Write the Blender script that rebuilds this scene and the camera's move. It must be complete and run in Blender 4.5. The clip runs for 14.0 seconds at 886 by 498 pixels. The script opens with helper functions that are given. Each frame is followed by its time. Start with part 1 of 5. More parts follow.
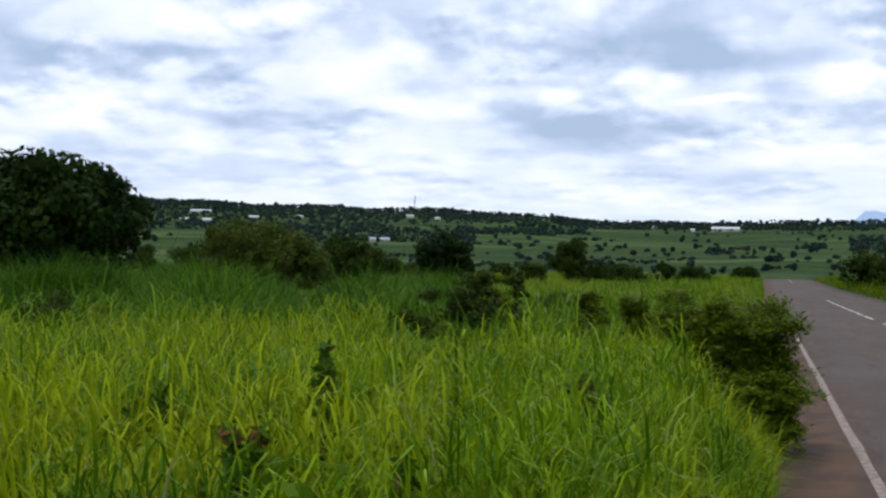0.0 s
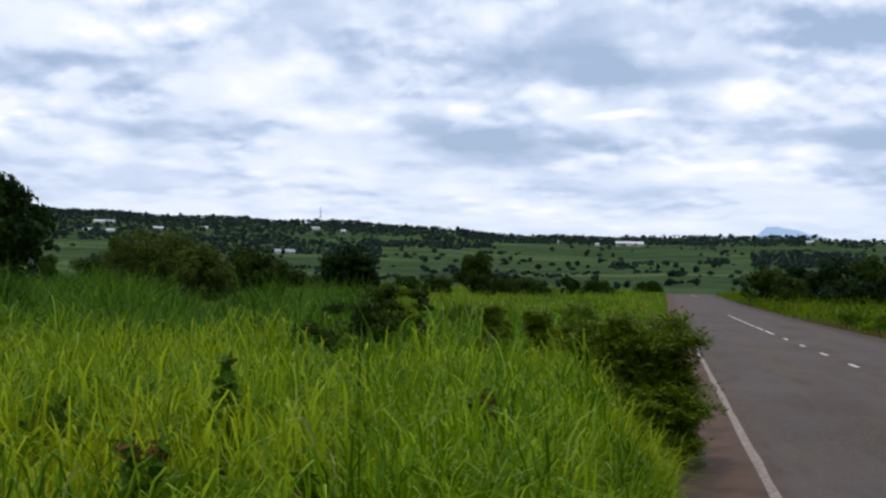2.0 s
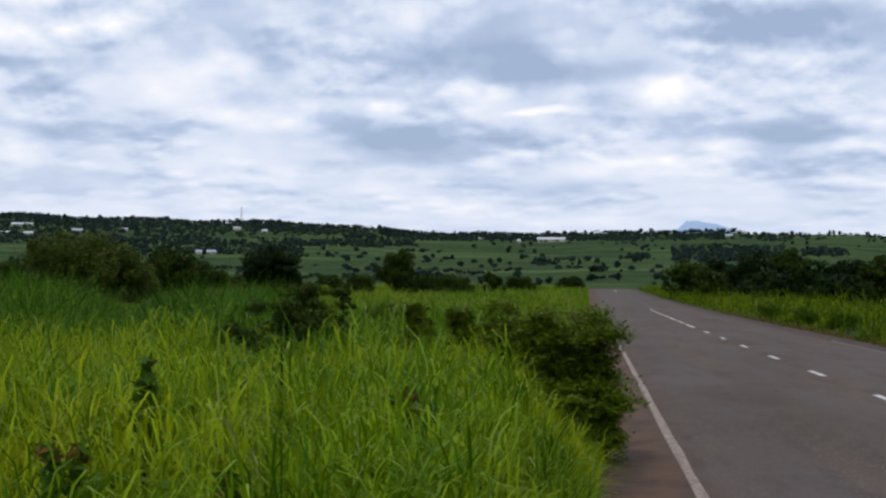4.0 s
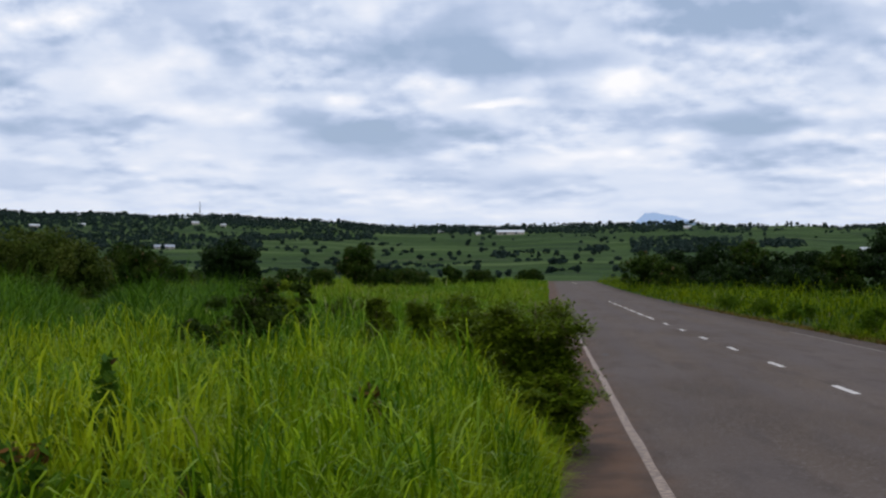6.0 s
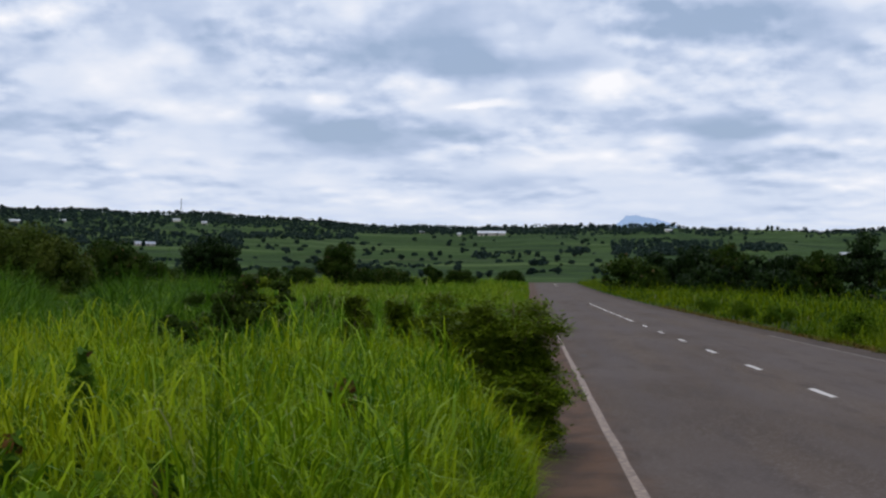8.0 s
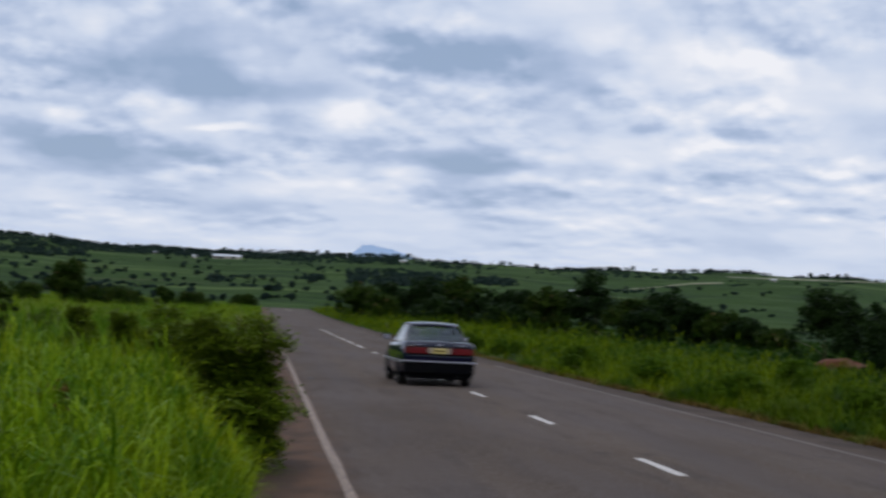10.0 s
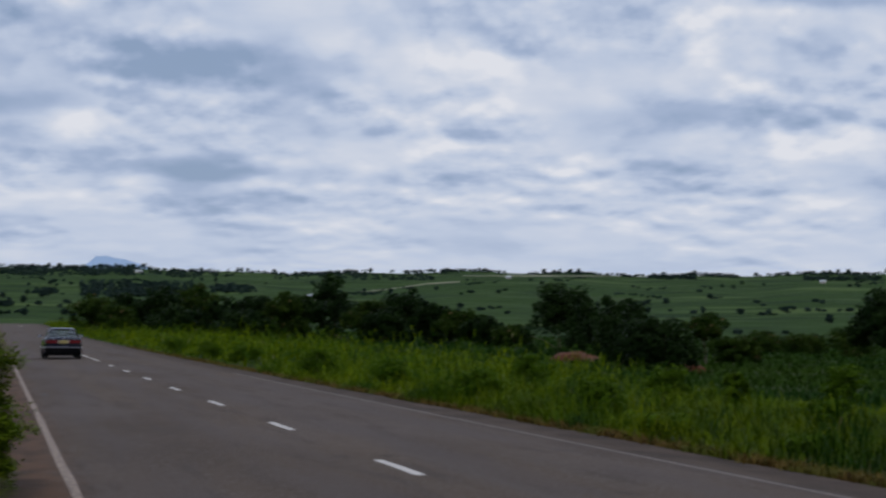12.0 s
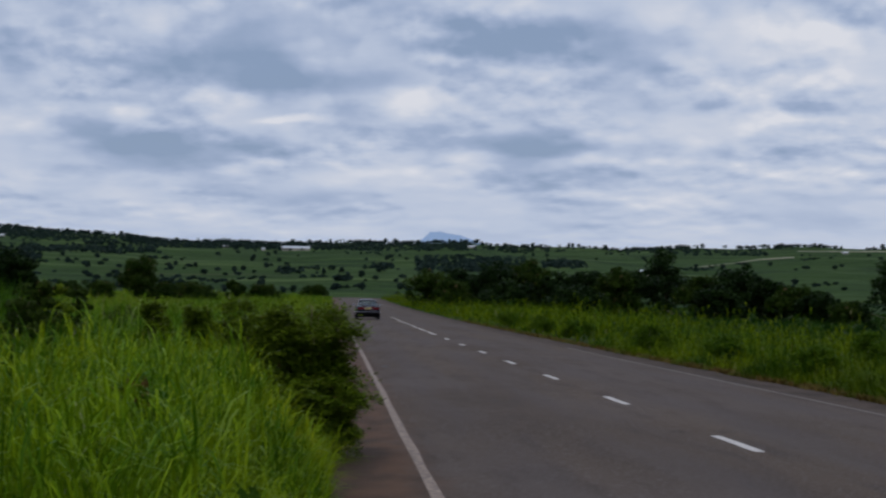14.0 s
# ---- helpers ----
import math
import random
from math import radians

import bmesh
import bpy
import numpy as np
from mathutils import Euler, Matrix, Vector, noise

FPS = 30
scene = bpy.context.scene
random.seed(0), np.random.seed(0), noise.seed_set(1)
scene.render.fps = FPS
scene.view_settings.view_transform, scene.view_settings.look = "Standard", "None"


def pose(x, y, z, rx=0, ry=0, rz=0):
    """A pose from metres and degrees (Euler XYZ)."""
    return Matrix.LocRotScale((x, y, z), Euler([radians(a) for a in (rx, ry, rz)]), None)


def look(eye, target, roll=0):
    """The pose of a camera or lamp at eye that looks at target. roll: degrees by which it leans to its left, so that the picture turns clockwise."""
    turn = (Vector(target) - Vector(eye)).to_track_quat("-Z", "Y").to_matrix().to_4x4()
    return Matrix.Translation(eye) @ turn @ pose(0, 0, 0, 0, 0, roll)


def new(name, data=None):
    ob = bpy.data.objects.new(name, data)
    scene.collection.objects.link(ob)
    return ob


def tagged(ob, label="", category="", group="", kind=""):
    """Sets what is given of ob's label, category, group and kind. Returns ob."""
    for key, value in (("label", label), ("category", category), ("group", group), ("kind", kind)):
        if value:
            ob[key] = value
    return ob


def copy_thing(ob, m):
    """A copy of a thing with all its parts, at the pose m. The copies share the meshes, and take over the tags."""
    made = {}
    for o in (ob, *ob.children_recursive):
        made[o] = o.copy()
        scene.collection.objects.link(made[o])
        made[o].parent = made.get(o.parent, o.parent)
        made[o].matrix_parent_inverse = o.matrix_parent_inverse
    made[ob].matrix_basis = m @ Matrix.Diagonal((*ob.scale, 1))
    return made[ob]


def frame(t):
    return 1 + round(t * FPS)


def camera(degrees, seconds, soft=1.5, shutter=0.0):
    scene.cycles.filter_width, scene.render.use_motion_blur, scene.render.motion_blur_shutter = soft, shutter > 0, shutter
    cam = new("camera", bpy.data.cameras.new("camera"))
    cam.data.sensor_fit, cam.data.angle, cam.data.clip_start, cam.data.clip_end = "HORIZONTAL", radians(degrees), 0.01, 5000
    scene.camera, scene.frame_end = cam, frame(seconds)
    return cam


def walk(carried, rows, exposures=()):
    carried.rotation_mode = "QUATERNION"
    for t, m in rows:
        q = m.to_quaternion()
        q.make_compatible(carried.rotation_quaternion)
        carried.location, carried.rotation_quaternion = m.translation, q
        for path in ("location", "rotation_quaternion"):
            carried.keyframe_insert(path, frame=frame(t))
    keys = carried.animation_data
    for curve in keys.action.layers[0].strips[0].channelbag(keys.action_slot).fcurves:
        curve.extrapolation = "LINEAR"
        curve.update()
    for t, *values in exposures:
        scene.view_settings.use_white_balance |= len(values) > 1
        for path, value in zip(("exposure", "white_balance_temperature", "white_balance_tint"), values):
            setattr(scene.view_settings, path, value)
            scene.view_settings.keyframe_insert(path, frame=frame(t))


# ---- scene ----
# ---- camera: seconds, place, heading right of the road, tilt up, lean ----
cam = camera(28.385, 14.0, soft=2.4, shutter=0.4)
PATH = (
    (0.0, -0.067, 0.024, 1.628, -10.405, 0.950, 0.742),
    (0.5, -0.062, 0.026, 1.624, -9.688, 1.042, 0.725),
    (1.0, -0.058, 0.026, 1.623, -8.866, 1.145, 0.861),
    (1.5, -0.060, 0.022, 1.633, -8.186, 1.256, 0.956),
    (2.0, -0.054, 0.025, 1.634, -7.329, 1.418, 1.105),
    (2.5, -0.052, 0.025, 1.634, -6.531, 1.481, 0.980),
    (3.0, -0.053, 0.029, 1.631, -6.055, 1.509, 0.670),
    (3.5, -0.049, 0.018, 1.632, -5.596, 1.474, 0.529),
    (4.0, -0.044, 0.019, 1.631, -4.779, 1.378, 0.256),
    (4.2, -0.044, 0.026, 1.632, -4.443, 1.352, 0.198),
    (6.5, -0.056, 0.042, 1.643, -3.331, 1.137, -0.023),
    (7.0, -0.044, 0.026, 1.635, -3.167, 1.131, 0.221),
    (9.3, -0.013, 0.008, 1.579, -0.490, 1.669, 2.600),
    (9.5, 0.017, -0.008, 1.523, 1.012, 1.904, 2.650),
    (10.0, 0.040, -0.021, 1.521, 5.765, 2.297, 2.720),
    (10.5, 0.068, -0.036, 1.519, 11.147, 2.469, 1.997),
    (11.0, 0.103, -0.054, 1.516, 15.126, 2.631, 1.684),
    (11.5, 0.099, -0.051, 1.531, 16.526, 2.781, 0.908),
    (12.0, 0.094, -0.020, 1.529, 14.346, 2.671, 0.452),
    (12.5, 0.100, 0.010, 1.527, 10.630, 2.241, 0.615),
    (13.0, 0.068, -0.016, 1.524, 8.151, 1.973, 0.604),
    (13.5, 0.044, -0.044, 1.521, 5.897, 1.838, 0.687),
    (14.0, 0.025, -0.076, 1.517, 3.554, 1.752, 0.794),
)


def aim(x, y, z, heading, tilt, lean):
    h, e = radians(heading), radians(tilt)
    return look((x, y, z), (x + math.sin(h) * math.cos(e), y + math.cos(h) * math.cos(e), z + math.sin(e)), lean)


walk(cam, [(t, aim(*row)) for t, *row in PATH],
     exposures=((0, 0.14, 6620, 10), (1.5, 0.06, 6620, 10), (3.0, -0.06, 6660, 10.5), (7.2, -0.15, 6620, 11), (9.5, -0.26, 6520, 11), (11.3, -0.46, 6380, 11), (12.5, -0.58, 6360, 11), (14, -0.62, 6320, 11.5)))

# ---- world: bright broken overcast ----
SUN_EL, SUN_AZ = 58.0, -150.0     # azimuth clockwise from the road's direction


def build_world():
    w = bpy.data.worlds.new("overcast_sky")
    scene.world = w
    w.use_nodes = True
    nt = w.node_tree
    N, L = nt.nodes, nt.links
    N.clear()

    def node(kind, **kw):
        n = N.new(kind)
        for k, v in kw.items():
            if k == "op":
                n.operation = v
        return n

    def put(sock, v):
        if isinstance(v, (int, float, tuple)):
            sock.default_value = v
        else:
            L.new(v, sock)

    def m(op, a, b=0.0, c=0.0):
        n = node("ShaderNodeMath", op=op)
        for s, v in zip(n.inputs, (a, b, c)):
            put(s, v)
        return n.outputs[0]

    def vm(op, a, b=(0, 0, 0)):
        n = node("ShaderNodeVectorMath", op=op)
        put(n.inputs[0], a)
        put(n.inputs[1], b)
        return n

    def ramp(v, lo, hi, a=0.0, b=1.0, smooth=True):
        n = N.new("ShaderNodeMapRange")
        n.interpolation_type = "SMOOTHSTEP" if smooth else "LINEAR"
        for s, q in zip(n.inputs, (v, lo, hi, a, b)):
            put(s, q)
        return n.outputs[0]

    def noise_tex(vec, scale, detail, rough=0.55):
        n = N.new("ShaderNodeTexNoise")
        put(n.inputs["Vector"], vec)
        n.inputs["Scale"].default_value = scale
        n.inputs["Detail"].default_value = detail
        n.inputs["Roughness"].default_value = rough
        return n

    tc = N.new("ShaderNodeTexCoord")
    sep = N.new("ShaderNodeSeparateXYZ")
    L.new(tc.outputs["Generated"], sep.inputs[0])
    az = m("MULTIPLY", m("ARCTAN2", sep.outputs[0], sep.outputs[1]), 180 / math.pi)
    el = m("MULTIPLY", m("ARCSINE", sep.outputs[2]), 180 / math.pi)
    comb = N.new("ShaderNodeCombineXYZ")
    L.new(az, comb.inputs[0])
    L.new(el, comb.inputs[1])
    # cloud banks lie flatter and closer together towards the horizon
    bank = N.new("ShaderNodeCombineXYZ")
    L.new(m("MULTIPLY", az, 0.30), bank.inputs[0])
    L.new(m("MULTIPLY", m("LOGARITHM", m("ADD", m("MAXIMUM", el, -1.0), 1.8), math.e), 5.0), bank.inputs[1])
    flat = bank.outputs[0]
    warp = noise_tex(flat, 0.8, 5.0, 0.52)
    off = vm("MULTIPLY", vm("SUBTRACT", warp.outputs["Color"], (0.5, 0.5, 0.5)).outputs[0], (3.4, 1.5, 0.0)).outputs[0]
    at = vm("ADD", comb.outputs[0], off).outputs[0]

    def blobs(rows):
        total = None
        for a, e, hw, hh, amp in rows:
            d = vm("MULTIPLY", vm("SUBTRACT", at, (a, e, 0)).outputs[0], (1 / hw, 1 / hh, 0))
            g = ramp(vm("LENGTH", d.outputs[0]).outputs["Value"], 0.25, 1.35, amp, 0.0)
            total = g if total is None else m("ADD", total, g)
        return total

    dark = blobs(DARK_CLOUDS)
    white = blobs(WHITE_CLOUDS)
    broad = ramp(noise_tex(flat, 0.35, 3.0).outputs["Fac"], 0.3, 0.7, -0.5, 0.5, False)
    puffs = ramp(noise_tex(flat, 0.7, 6.0, 0.47).outputs["Fac"], 0.45, 0.56, -0.5, 0.5)
    streak = vm("MULTIPLY", comb.outputs[0], (0.2, 1.0, 0.0)).outputs[0]
    streaks = ramp(noise_tex(streak, 1.3, 4.0, 0.55).outputs["Fac"], 0.3, 0.7, -0.5, 0.5, False)
    # lit tops and grey undersides
    tall = noise_tex(flat, 0.55, 6.0, 0.46).outputs["Fac"]
    under = noise_tex(vm("ADD", flat, (0.08, 0.34, 0.0)).outputs[0], 0.55, 6.0, 0.46).outputs["Fac"]
    small = noise_tex(flat, 1.35, 5.0, 0.46).outputs["Fac"]
    below = noise_tex(vm("ADD", flat, (0.03, 0.16, 0.0)).outputs[0], 1.35, 5.0, 0.46).outputs["Fac"]
    heap = ramp(noise_tex(flat, 0.5, 3.0).outputs["Fac"], 0.44, 0.56)
    lump = N.new("ShaderNodeTexVoronoi")
    lump.feature = "SMOOTH_F1"
    L.new(vm("ADD", flat, vm("MULTIPLY", off, (0.10, 0.16, 0.0)).outputs[0]).outputs[0], lump.inputs["Vector"])
    for name, val in (("Scale", 1.25), ("Detail", 2.0), ("Roughness", 0.5), ("Smoothness", 0.45)):
        lump.inputs[name].default_value = val
    lumps = ramp(lump.outputs["Distance"], 0.1, 0.75, 0.5, -0.5, False)
    v = m("SUBTRACT", white, m("MULTIPLY", dark, 0.92))
    v = m("ADD", v, m("MULTIPLY", lumps, 0.36))
    v = m("ADD", v, m("MULTIPLY", m("SUBTRACT", tall, under), 1.25))
    v = m("ADD", v, m("MULTIPLY", m("MULTIPLY", m("SUBTRACT", small, below), heap), 2.2))
    v = m("ADD", v, m("MULTIPLY", puffs, 0.20))
    v = m("ADD", v, m("MULTIPLY", streaks, 0.10))
    v = m("ADD", v, m("MULTIPLY", broad, 0.12))
    # paler and softer in the haze over the horizon
    v = m("ADD", 0.69, m("MULTIPLY", m("SUBTRACT", v, 0.03), ramp(el, 1.6, 4.6, 0.45, 1.0)))
    cr = N.new("ShaderNodeValToRGB")
    els = cr.color_ramp.elements
    els[0].position, els[0].color = 0.0, (0.39, 0.515, 0.74, 1)
    els[1].position, els[1].color = 1.0, (1.06, 1.08, 1.14, 1)
    for p, c in ((0.3, (0.54, 0.655, 0.88, 1)), (0.55, (0.73, 0.828, 1.01, 1)), (0.8, (0.89, 0.95, 1.07, 1))):
        q = els.new(p)
        q.color = c
    L.new(v, cr.inputs[0])
    # clear sky behind the clouds
    sky = N.new("ShaderNodeTexSky")
    sky.sky_type = "NISHITA"
    sky.sun_disc = False
    sky.sun_elevation, sky.sun_rotation = radians(SUN_EL), radians(SUN_AZ)
    skyc = vm("SCALE", sky.outputs[0])
    skyc.inputs["Scale"].default_value = 0.1
    mix = N.new("ShaderNodeMix")
    mix.data_type = "RGBA"
    cover = ramp(v, -0.3, 0.5, 0.82, 1.0)
    L.new(cover, mix.inputs[0])
    L.new(skyc.outputs[0], mix.inputs[6])
    L.new(cr.outputs[0], mix.inputs[7])
    # an overcast sky is about three times as bright overhead as at the horizon
    rise = m("ADD", 1.0, m("MULTIPLY", m("MAXIMUM", m("SUBTRACT", sep.outputs[2], 0.19), 0.0), 0.35))
    bg = N.new("ShaderNodeBackground")
    L.new(mix.outputs[2], bg.inputs[0])
    L.new(rise, bg.inputs[1])
    out = N.new("ShaderNodeOutputWorld")
    L.new(bg.outputs[0], out.inputs[0])


# heading, height in degrees, half width, half height, strength
DARK_CLOUDS = (
    (-4.9, 7.55, 6.2, 0.75, 0.42), (7.0, 8.5, 5.0, 0.95, 0.36), (-4.6, 4.95, 5.2, 0.7, 0.44), (-15.6, 5.1, 3.6, 0.45, 0.26), (6.2, 5.3, 3.6, 0.4, 0.24),
    (-0.3, 7.05, 3.0, 0.5, 0.34), (7.0, 3.2, 4.0, 0.4, 0.16), (-23.8, 7.0, 1.9, 0.5, 0.35), (-19.3, 7.3, 2.4, 0.32, 0.32), (-17.7, 5.3, 2.0, 0.3, 0.28),
    (-14.4, 4.6, 1.2, 0.2, 0.26), (3.9, 8.7, 3.2, 1.0, 0.30), (23.9, 6.9, 5.0, 0.65, 0.46), (27.9, 10.8, 4.6, 0.45, 0.42), (7.2, 5.1, 2.8, 0.3, 0.2),
    (13.9, 6.5, 3.6, 0.36, 0.28), (15.0, 5.0, 5.4, 0.3, 0.22), (10.9, 7.5, 1.7, 0.55, 0.3))
WHITE_CLOUDS = (
    (-11.7, 7.35, 1.2, 0.65, 0.42), (-13.6, 6.7, 1.2, 0.9, 0.28), (-17.6, 8.25, 2.4, 0.42, 0.34), (-3.8, 6.7, 1.0, 0.45, 0.42), (2.7, 6.4, 1.4, 0.5, 0.46),
    (-1.7, 5.9, 1.5, 0.18, 0.42), (-6.4, 5.7, 1.0, 0.4, 0.3), (-11.0, 5.7, 2.0, 0.45, 0.3), (4.2, 4.5, 1.0, 0.75, 0.34), (1.5, 4.0, 2.4, 0.5, 0.24),
    (-7.5, 3.6, 4.0, 0.35, 0.22), (-22.3, 5.8, 1.8, 0.9, 0.36), (-19.3, 6.4, 1.0, 0.75, 0.32), (13.5, 8.9, 2.0, 1.1, 0.36), (22.9, 9.2, 1.2, 1.1, 0.38),
    (18.9, 5.45, 1.4, 0.4, 0.42), (26.1, 5.8, 2.0, 0.5, 0.36), (25.8, 4.05, 3.4, 0.35, 0.28), (20.0, 7.5, 14.0, 6.0, 0.15))
build_world()

sun = new("sun", bpy.data.lights.new("sun", "SUN"))
sun.data.energy, sun.data.angle, sun.data.color = 0.9, radians(14), (1.0, 0.96, 0.9)
sun.matrix_world = look((math.sin(radians(SUN_AZ)) * 60, math.cos(radians(SUN_AZ)) * 60, 60 * math.tan(radians(SUN_EL))), (0, 0, 0))


# ---- materials ----
def material(name, rough=0.8, metal=0.0, spec=0.3):
    mat = bpy.data.materials.new(name)
    mat.use_nodes = True
    b = mat.node_tree.nodes["Principled BSDF"]
    b.inputs["Roughness"].default_value = rough
    b.inputs["Metallic"].default_value = metal
    b.inputs["Specular IOR Level"].default_value = spec
    return mat, mat.node_tree.nodes, mat.node_tree.links, b


def mix_rgb(N, L, fac, a, b):
    n = N.new("ShaderNodeMix")
    n.data_type = "RGBA"
    for s, v in ((n.inputs[0], fac), (n.inputs[6], a), (n.inputs[7], b)):
        if isinstance(v, (int, float)):
            s.default_value = v
        elif isinstance(v, tuple):
            s.default_value = (*v, 1) if len(v) == 3 else v
        else:
            L.new(v, s)
    return n.outputs[2]


def noise_fac(N, L, scale, detail=4.0, lo=0.35, hi=0.65, stretch=(1, 1, 1), space="Object"):
    if space == "World":
        src = N.new("ShaderNodeNewGeometry").outputs["Position"]
    else:
        src = N.new("ShaderNodeTexCoord").outputs[space]
    mp = N.new("ShaderNodeMapping")
    mp.inputs["Scale"].default_value = stretch
    L.new(src, mp.inputs[0])
    n = N.new("ShaderNodeTexNoise")
    n.inputs["Scale"].default_value = scale
    n.inputs["Detail"].default_value = detail
    L.new(mp.outputs[0], n.inputs["Vector"])
    r = N.new("ShaderNodeMapRange")
    r.interpolation_type = "SMOOTHSTEP"
    r.inputs[1].default_value, r.inputs[2].default_value = lo, hi
    L.new(n.outputs["Fac"], r.inputs[0])
    return r.outputs[0]


def bump(N, L, b, height, strength=0.3, dist=0.02):
    n = N.new("ShaderNodeBump")
    n.inputs["Strength"].default_value, n.inputs["Distance"].default_value = strength, dist
    L.new(height, n.inputs["Height"])
    L.new(n.outputs[0], b.inputs["Normal"])


def surface(name, a, b, scale=2.0, c=None, scale2=12.0, rough=0.8, metal=0.0, spec=0.3, relief=0.0, relief_scale=30.0, stretch=(1, 1, 1)):
    """Two colours in soft patches, a third in finer ones, and a fine relief."""
    mat, N, L, bs = material(name, rough, metal, spec)
    col = mix_rgb(N, L, noise_fac(N, L, scale, stretch=stretch), a, b)
    if c:
        col = mix_rgb(N, L, noise_fac(N, L, scale2, lo=0.5, hi=0.75, stretch=stretch), col, c)
    L.new(col, bs.inputs["Base Color"])
    if relief:
        bump(N, L, bs, noise_fac(N, L, relief_scale, 6.0, 0.2, 0.8), relief)
    return mat


def leafy(name, a, b, c, patch=0.3, gloss=0.45, through_light=0.25, dry=None, dry_share=0.0, tuft=None, tuft_scale=1.6):
    """Leaves or blades: every leaf its own tone between a and b, patches of c over metres, some light let through."""
    mat, N, L, bs = material(name, gloss, 0.0, 0.03)
    rnd = N.new("ShaderNodeNewGeometry").outputs["Random Per Island"]
    col = mix_rgb(N, L, rnd, a, b)
    col = mix_rgb(N, L, noise_fac(N, L, patch, 4.0, 0.38, 0.66, space="World"), col, c)
    # tuft-sized darker patches: varied tone, and painted shade for gaps between tufts
    if tuft:
        col = mix_rgb(N, L, noise_fac(N, L, tuft_scale, 4.0, 0.46, 0.62, space="World"), col, tuft)
    if dry:
        less = N.new("ShaderNodeMath")
        less.operation = "LESS_THAN"
        wn = N.new("ShaderNodeTexWhiteNoise")
        wn.noise_dimensions = "1D"
        L.new(rnd, wn.inputs["W"])
        L.new(wn.outputs["Value"], less.inputs[0])
        less.inputs[1].default_value = dry_share
        col = mix_rgb(N, L, less.outputs[0], col, dry)
    L.new(col, bs.inputs["Base Color"])
    tr = N.new("ShaderNodeBsdfTranslucent")
    L.new(col, tr.inputs[0])
    mx = N.new("ShaderNodeMixShader")
    mx.inputs[0].default_value = through_light
    L.new(bs.outputs[0], mx.inputs[1])
    L.new(tr.outputs[0], mx.inputs[2])
    L.new(mx.outputs[0], N["Material Output"].inputs[0])
    return mat


GRASS = leafy("tall_grass", (0.076, 0.160, 0.003), (0.235, 0.335, 0.008), (0.258, 0.310, 0.006), 0.35, 0.5, 0.28, (0.30, 0.30, 0.12), 0.006, tuft=(0.050, 0.118, 0.003))
GRASS_BROAD = leafy("broad_grass_blades", (0.13, 0.24, 0.015), (0.24, 0.33, 0.04), (0.20, 0.30, 0.02), 0.8, 0.4, 0.4)
GRASS_FAR = leafy("grass_further_off", (0.054, 0.128, 0.008), (0.120, 0.205, 0.012), (0.165, 0.220, 0.012), 0.06, 0.55, 0.3, (0.26, 0.24, 0.10), 0.02)
GRASS_MID = leafy("mid_field_grass", (0.062, 0.132, 0.005), (0.138, 0.228, 0.009), (0.090, 0.180, 0.008), 0.12, 0.5, 0.3, (0.24, 0.24, 0.10), 0.02, tuft=(0.030, 0.090, 0.006), tuft_scale=0.7)
REED = leafy("elephant_grass", (0.034, 0.090, 0.006), (0.092, 0.172, 0.009), (0.052, 0.120, 0.007), 0.3, 0.5, 0.25, tuft=(0.018, 0.052, 0.004), tuft_scale=0.45)
VERGE = leafy("verge_grass", (0.038, 0.084, 0.002), (0.110, 0.165, 0.002), (0.150, 0.188, 0.002), 0.3, 0.5, 0.3, (0.2, 0.18, 0.08), 0.004, tuft=(0.022, 0.060, 0.004), tuft_scale=0.9)
# darker copy of VERGE: the near stretch's dimness is put into its colour
VERGE_DARKENED = leafy("darkened_verge_grass", (0.024, 0.058, 0.001), (0.088, 0.138, 0.002), (0.112, 0.140, 0.002), 0.3, 0.5, 0.2, (0.09, 0.075, 0.025), 0.006, tuft=(0.012, 0.036, 0.002), tuft_scale=0.7)
DRY_GRASS = leafy("dry_grass", (0.085, 0.052, 0.014), (0.17, 0.105, 0.030), (0.09, 0.10, 0.015), 1.2, 0.6, 0.2)
CROP = leafy("low_crop", (0.009, 0.030, 0.004), (0.017, 0.046, 0.005), (0.030, 0.058, 0.006), 0.04, 0.6, 0.2)
LEAF_MANGO = leafy("mango_leaves", (0.005, 0.012, 0.003), (0.010, 0.023, 0.004), (0.014, 0.028, 0.005), 0.5, 0.45, 0.12)
LEAF_CROWN = leafy("mango_crown_leaves", (0.006, 0.016, 0.003), (0.015, 0.033, 0.005), (0.020, 0.040, 0.006), 0.35, 0.45, 0.15)
LEAF_BUSH = leafy("bush_leaves", (0.008, 0.020, 0.002), (0.024, 0.047, 0.005), (0.032, 0.052, 0.006), 0.6, 0.5, 0.2, (0.10, 0.07, 0.03), 0.02)
LEAF_ACACIA = leafy("acacia_leaves", (0.024, 0.042, 0.005), (0.050, 0.072, 0.009), (0.064, 0.080, 0.012), 0.5, 0.5, 0.2)
LEAF_ROADSIDE = leafy("roadside_bush_leaves", (0.044, 0.080, 0.004), (0.135, 0.190, 0.010), (0.090, 0.125, 0.007), 2.0, 0.5, 0.25, (0.10, 0.07, 0.02), 0.012)
LEAF_WEED = leafy("weed_leaves", (0.024, 0.064, 0.006), (0.064, 0.125, 0.010), (0.05, 0.10, 0.009), 2.0, 0.5, 0.25, (0.12, 0.07, 0.03), 0.02)
LEAF_UNDER = leafy("undergrowth_leaves", (0.035, 0.095, 0.005), (0.100, 0.185, 0.009), (0.08, 0.15, 0.007), 1.0, 0.5, 0.3)
